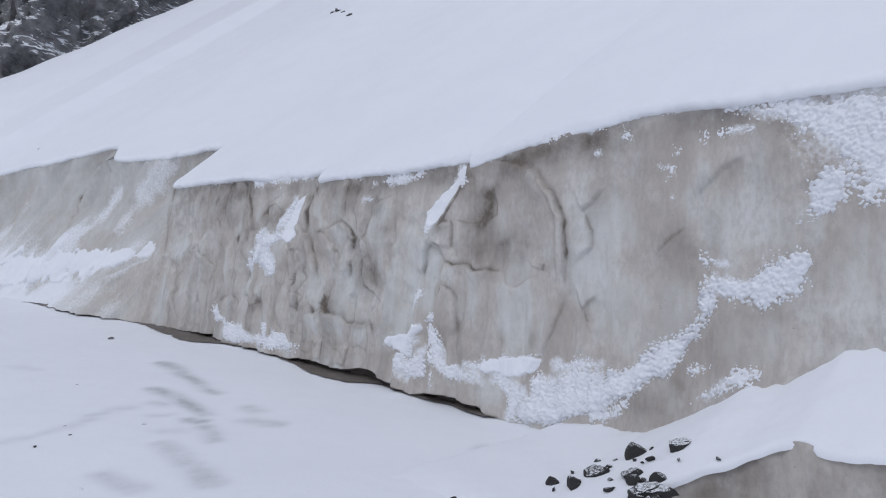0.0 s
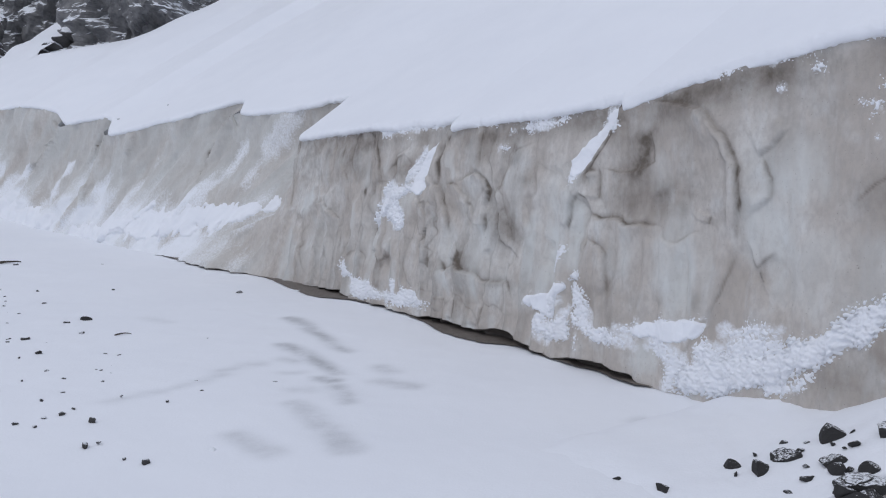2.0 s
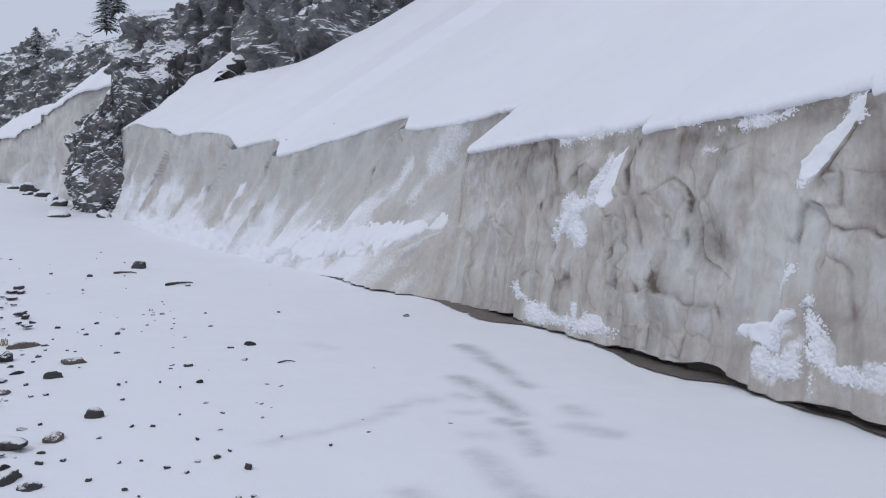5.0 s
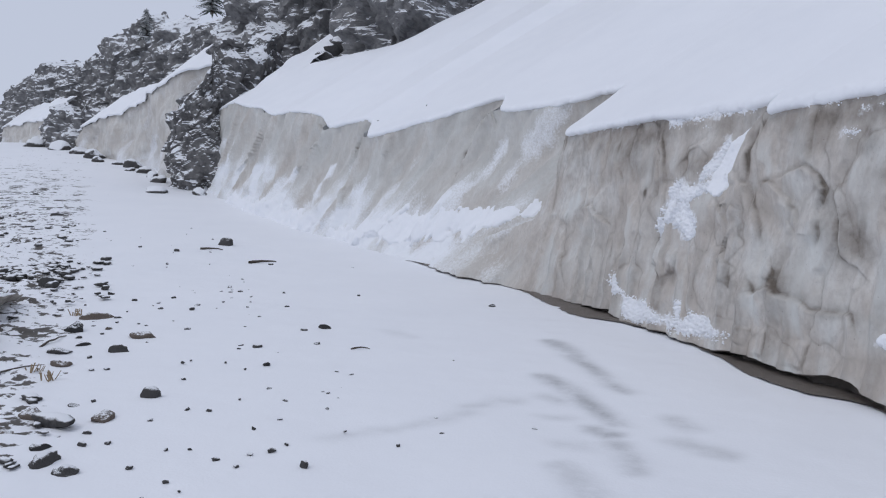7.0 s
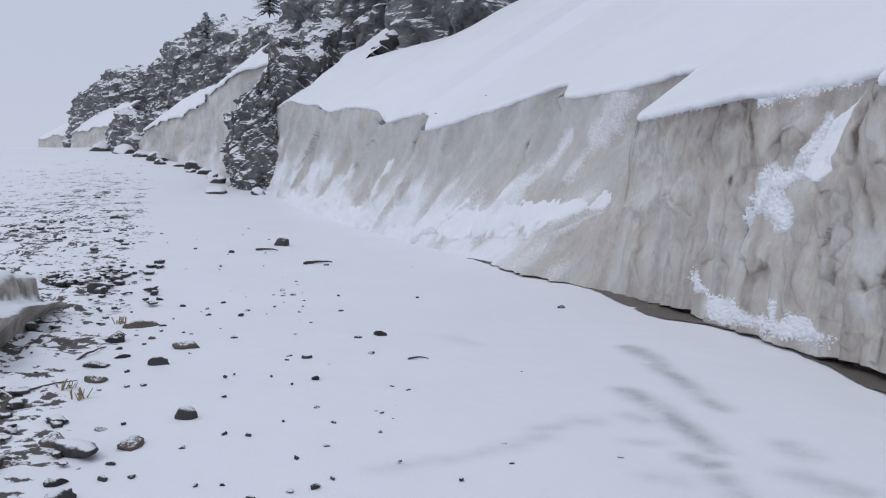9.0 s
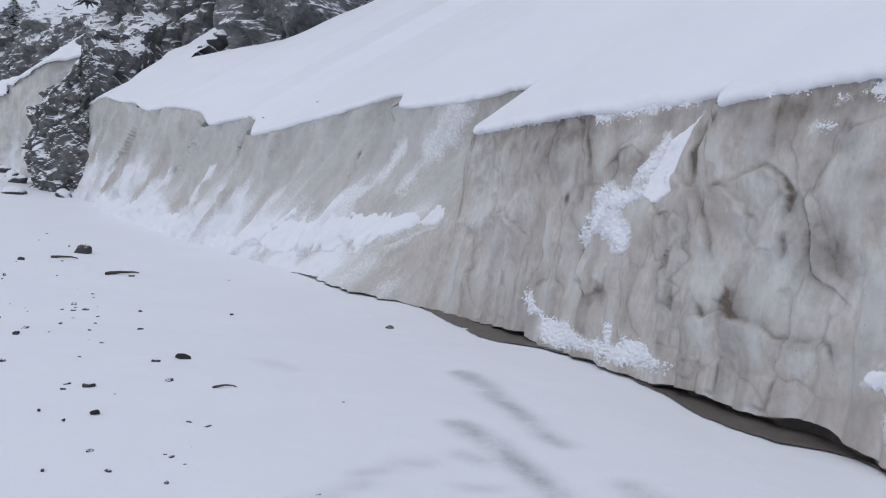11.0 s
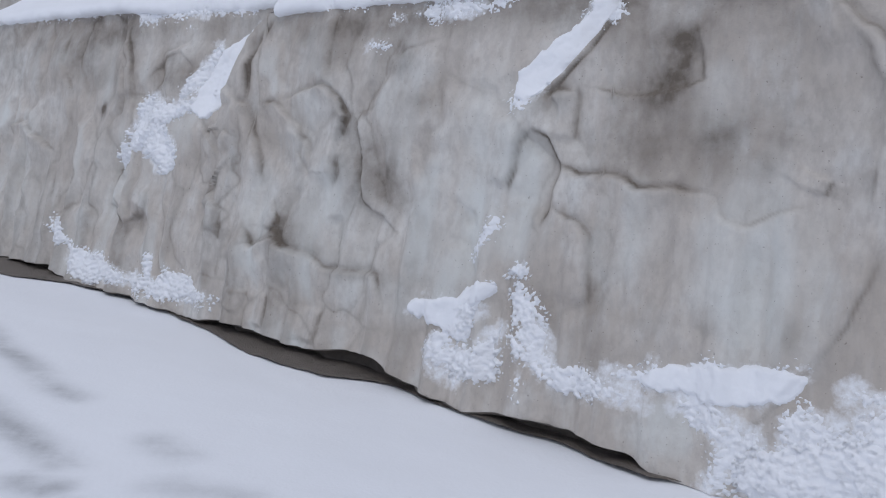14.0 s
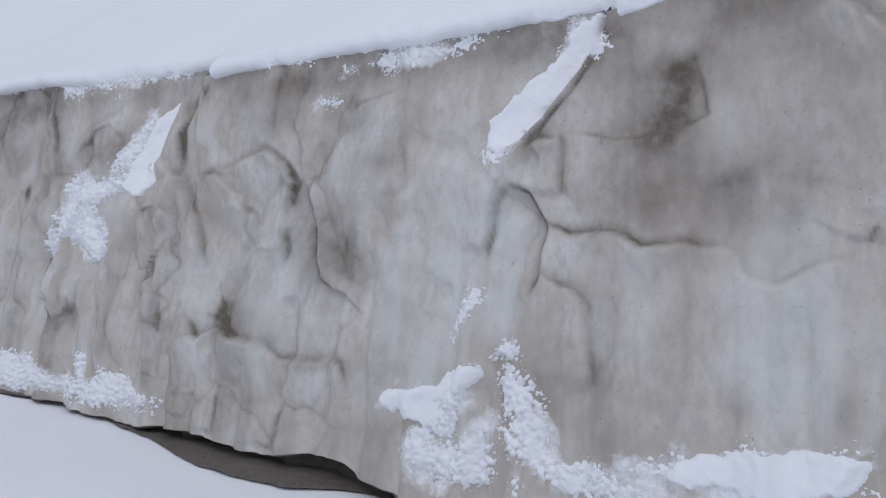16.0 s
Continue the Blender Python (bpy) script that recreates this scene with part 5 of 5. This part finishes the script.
for x, y, z, size in ((1.54, 5.65, 0.62, 0.075), (1.35, 5.9, 0.53, 0.077), (1.2, 5.55, 0.48, 0.068), (1.24, 5.22, 0.46, 0.105), (1.22, 5.06, 0.43, 0.095), (0.99, 5.78, 0.43, 0.071), (0.83, 5.65, 0.39, 0.078), (0.7, 5.77, 0.37, 0.044), (1.12, 5.16, 0.42, 0.056), (1.08, 5.74, 0.45, 0.031), (1.36, 5.67, 0.54, 0.031), (1.2, 5.4, 0.47, 0.042), (1.33, 5.3, 0.51, 0.041), (1.04, 5.4, 0.42, 0.033), (0.7, 5.63, 0.37, 0.017), (1.08, 6.05, 0.44, 0.023), (1.18, 5.95, 0.47, 0.018), (1.18, 5.22, 0.45, 0.081), (0.28, 5.52, 0.32, 0.038), (0.03, 5.67, 0.33, 0.017)):
    put_stone(x, y, size * 1.45, rng.choice(JAGGED), "dark wet rock half buried in snow", "rocks at the heap", z=z, sink=0.42)
# small stones on the slope above
for x, y, z, size in ((-2.3, 21.23, 8.2, 0.14), (-1.97, 20.41, 7.83, 0.12), (-2.48, 21.31, 8.18, 0.08), (-2.15, 20.9, 8.05, 0.1), (-8.93, 18.97, 4.67, 0.04), (-10.35, 19.34, 4.45, 0.05)):
    put_stone(x, y, size, rng.choice(DUSTED), "dark stone showing through the snow slope", "stones on the slope", z=z)
for x, y, size in ((-24.6, 27.6, 0.5), (-26.2, 28.9, 0.4), (-27.6, 29.9, 0.5), (-29.6, 31.2, 0.6), (-31.0, 31.8, 0.4), (-34.0, 33.2, 0.7), (-36.5, 34.6, 0.6), (-39.0, 35.6, 0.8), (-20.9, 25.6, 0.35), (-22.3, 25.0, 0.45), (-42.5, 37.0, 0.8), (-45.5, 39.5, 0.7), (-28.5, 30.0, 0.3), (-32.5, 32.0, 0.35)):
    put_stone(x, y, size, rng.choice(DUSTED), "dark boulder with snow at the foot of the bank", "boulders under the banks", sink=0.3)
# clods of frozen soil along the shoulder, too many to count
base_ = bmesh.new()
bmesh.ops.create_icosphere(base_, subdivisions=2, radius=1.0)
unit = np.array([v.co[:] for v in base_.verts])
faces_ = np.array([[v.index for v in f.verts] for f in base_.faces])
base_.free()
cv, cf = [], []
r_ = np.random.RandomState(4)
while len(cv) < 900:
    x, y = (r_.uniform(-13, -4), r_.uniform(4.5, 13)) if len(cv) % 4 else (r_.uniform(-22, -8), r_.uniform(8, 18))
    sh = side_of_road(x, y)
    if sh < -0.35 or r_.rand() > 0.35 + 0.65 * float(smooth(-0.3, 0.8, sh)) or float(vnoise(x * 1.1, y * 1.1, seed=77)) < 0.05:
        continue
    size = 0.02 + 0.075 * r_.rand() ** 2.2
    k = unit * (1 + 0.35 * fbm(unit[:, 0] * 1.6 + x * 9, unit[:, 1] * 1.6 + y * 9, unit[:, 2] * 1.6, octaves=3)[:, None])
    a = 2.35 + r_.uniform(-0.6, 0.6)
    k = k * (size * r_.uniform(1, 2.4), size, size * r_.uniform(0.35, 0.7))
    k = np.stack([k[:, 0] * math.cos(a) - k[:, 1] * math.sin(a), k[:, 0] * math.sin(a) + k[:, 1] * math.cos(a), k[:, 2]], 1)
    cf.append(faces_ + len(cv) * len(unit))
    cv.append(k + (x, y, float(ground_z(x, y)) - 0.12 * float(smooth(1, 6, sh)) + size * 0.15 + 0.02))
me = bpy.data.meshes.new("soil_clods")
me.from_pydata(np.concatenate(cv).tolist(), [], np.concatenate(cf).tolist())
me.materials.append(M_STONE)
me.polygons.foreach_set("use_smooth", np.ones(len(me.polygons), bool))
tagged(new("soil_clods", me), "dark frozen soil and gravel clods half covered by snow", "gravel", kind="stuff")
for n in range(16):
    x, y = rng.uniform(0.7, 1.7), rng.uniform(5.2, 6.0)
    s_, q_ = (x - 1.06) * -0.65 + (y - 7.45) * 0.76, (x - 1.06) * -0.76 + (y - 7.45) * -0.65
    put_stone(x, y, rng.uniform(0.012, 0.03), rng.choice(JAGGED), "dark wet rock with snow on it", "rocks at the heap", sink=0.4, z=float(ground_z(x, y) + heap_h(s_, q_)))

for x, y, z, size in ((-17.72, 28.05, 8.16, 0.3), (-17.42, 28.15, 8.3, 0.42), (-17.05, 28.3, 8.5, 0.5), (-16.75, 28.5, 8.75, 0.55)):
    put_stone(x, y, size, rng.choice(DUSTED), "dark rock sticking out of the snow tongue", "rocks beside the snow tongue", sink=0.4, z=z)


# ---- a slab of dirty ice lying on the shoulder ----
M_SLAB, _nt, _b = material("dirty_ice_slab", 0.55)
_c = mix(_nt, ramp(_nt, tex(_nt, 4.0, 6, 0.65), [(0.35, 0.0), (0.65, 1.0)]), (0.16, 0.135, 0.11), (0.45, 0.42, 0.38))
_c = mix(_nt, up_facing(_nt, 0.45, 0.7, 0.7, 5.0), _c, (0.84, 0.86, 0.89))
_nt.links.new(_c, _b.inputs["Base Color"])
bump(_nt, _b, tex(_nt, 14.0, 6, 0.65), 0.5, 0.02)


def ice_slab(start, end, seed, label):
    """A broken wedge of ice: a thick dirty front that thins towards its end, a snowy step, and a paler block behind it."""
    (x0, y0), (x1, y1) = start, end
    ln = math.dist(start, end)
    ux, uy = (x1 - x0) / ln, (y1 - y0) / ln
    a = np.linspace(0, 1, 70)
    front = np.interp(a, [0, 0.1, 0.5, 0.85, 1], [0.40, 0.38, 0.25, 0.13, 0.03])
    back = np.interp(a, [0, 0.1, 0.3, 0.5, 0.6, 0.97, 1], [0.16, 0.26, 0.22, 0.12, 0.30, 0.30, 0.03])
    rows = []
    for k, (w, f, g) in enumerate([(0.10, -0.6, 0), (0.06, 0, 0), (0.02, 0.3, 0), (-0.03, 0.65, 0), (-0.09, 0.95, 0), (-0.09, 1.06, 0), (-0.02, 1.15, 0), (0.06, 1.17, 0.02), (0.14, 1.2, 0.06), (0.20, 1.22, 0.12), (0.22, 1.22, 0.5), (0.24, 1.22, 0.85), (0.28, 1.22, 1.0), (0.40, 1.2, 1.0), (0.6, 0.8, 0.8), (0.9, -0.5, 0)]):
        z = front * f + back * g + 0.03 * fbm(a * 7, k * 0.35, seed=seed) * (f > 0)
        q = w + 0.05 * fbm(a * 6, k * 0.3, seed=seed + 1)
        x, y = x0 + ux * ln * a - uy * q, y0 + uy * ln * a + ux * q
        sh = side_of_road(x, y)
        rows.append(np.stack([x, y, ground_z(x, y) - 0.12 * smooth(1, 6, sh) + 0.04 + z], -1))
    V = np.stack(rows, 1)
    mid = V[[0, -1]].mean(1, keepdims=True)
    V = np.concatenate([mid[:1] + 0 * V[:1], V[:1] * 0.4 + mid[:1] * 0.6, V, mid[1:] + 0 * V[:1]], 0)
    return tagged(sheet("ice_slab", V, None, M_SLAB), label, "ice slab")


ice_slab((-7.35, 6.6), (-9.5, 9.1), 210, "broken slab of dirty brown ice with snow on top")


# ---- twigs, driftwood and dry stalks ----
def twig(points, radius, label, mat=M_BARK, category="stick", name="stick"):
    cu = bpy.data.curves.new("stick", "CURVE")
    cu.dimensions, cu.bevel_depth, cu.bevel_resolution = "3D", radius, 2
    sp = cu.splines.new("POLY")
    sp.points.add(len(points) - 1)
    for n, (p, q) in enumerate(zip(sp.points, points)):
        p.co, p.radius = (*q, 1), 1 - 0.7 * n / (len(points) - 1)
    ob0 = bpy.data.objects.new("tmp", cu)
    me = bpy.data.meshes.new_from_object(ob0)
    bpy.data.objects.remove(ob0)
    me.materials.clear()
    me.materials.append(mat)
    return tagged(new(name, me), label, category)


def lie(x, y, dz=0.02):
    sh = side_of_road(x, y)
    return (x, y, float(ground_z(x, y)) - 0.12 * float(smooth(1, 6, sh)) + dz)


for x, y, ang, length, rad in ((-4.9, 8.9, 0.5, 0.18, 0.01), (-9.8, 13.8, 1.0, 0.5, 0.03), (-7.3, 7.6, 2.0, 0.5, 0.012), (-6.8, 6.6, 1.4, 0.6, 0.01), (-12.0, 15.2, 0.2, 0.5, 0.025)):
    pts = [lie(x + math.cos(ang) * length * k + rng.uniform(-0.04, 0.04) * length, y + math.sin(ang) * length * k + rng.uniform(-0.04, 0.04) * length, rad * 0.6 + 0.02 * math.sin(3 * k)) for k in np.linspace(0, 1, 7)]
    twig(pts, rad, "dark bare stick lying on the snow")
for x, y in ((-6.33, 6.86), (-6.6, 6.95), (-8.3, 8.9)):
    bm = bmesh.new()
    for n in range(11):
        a, h = rng.uniform(0, 6.3), rng.uniform(0.05, 0.10)
        lean_ = rng.uniform(0.2, 0.7)
        base = Vector((rng.uniform(-0.05, 0.05), rng.uniform(-0.05, 0.05), -0.02))
        tip = base + Vector((math.cos(a) * lean_ * h, math.sin(a) * lean_ * h, h))
        side = Vector((-math.sin(a), math.cos(a), 0)) * 0.005
        up = Vector((math.cos(a), math.sin(a), 0)) * 0.004
        vs = [bm.verts.new(p) for p in (base - side, base + side, base + up * 2, tip - side * 1.6, tip + side * 1.6, tip + up)]
        for f in ((0, 1, 4, 3), (1, 2, 5, 4), (2, 0, 3, 5), (3, 4, 5), (0, 2, 1)):
            bm.faces.new([vs[k] for k in f])
    me = bpy.data.meshes.new("dry_plant")
    bm.to_mesh(me)
    bm.free()
    me.materials.append(M_GRASS)
    ob = new("dry_plant", me)
    ob.location = lie(x, y, 0.0)
    tagged(ob, "tuft of dry straw-coloured stalks in the snow", "plant", "dry plants on the shoulder")


# ---- small firs on the ridge ----
def fir(at, height, seed):
    r = random.Random(seed)
    ob = thing("fir_tree", "small snow-dusted fir on the rocky ridge", "tree", "firs on the ridge", at=at)
    bm = bmesh.new()
    bmesh.ops.create_cone(bm, segments=7, radius1=height * 0.035, radius2=0.005, depth=height, cap_ends=True, matrix=Matrix.Translation((0, 0, height / 2)))
    part("trunk", bm, M_BARK, ob, "thin dark trunk")
    bm = bmesh.new()
    for k in range(int(26)):
        z = height * (0.08 + 0.9 * k / 26)
        reach = height * 0.42 * (1 - z / height) ** 0.8 * r.uniform(0.7, 1.15) + 0.04
        for b in range(7):
            a = r.uniform(0, 6.283)
            ln = reach * r.uniform(0.6, 1.1)
            d = Vector((math.cos(a), math.sin(a), -0.25))
            sd = Vector((-math.sin(a), math.cos(a), 0))
            for c in range(6):
                p = Vector((0, 0, z)) + d * ln * (c + 1) / 6
                w = 0.05 * height * (1.1 - c / 7)
                q = p + d * w * 1.6
                t1, t2 = bm.verts.new(p + sd * w * r.uniform(0.5, 1)), bm.verts.new(p - sd * w * r.uniform(0.5, 1))
                t3, t4 = bm.verts.new(q + Vector((0, 0, -w * r.uniform(0.2, 0.9)))), bm.verts.new(p + Vector((0, 0, w * 0.3)))
                bm.faces.new((t1, t4, t3))
                bm.faces.new((t4, t2, t3))
                bm.faces.new((t1, t3, t2))
    part("crown", bm, M_NEEDLE, ob, "dark green snow-dusted needles")
    return ob


for x, y, z, h, seed in ((-43.2, 46.4, 15.2, 2.2, 1), (-35.6, 44.0, 15.6, 3.0, 2), (-33.4, 42.4, 16.0, 2.4, 3)):
    fir((x, y, z), h, seed)
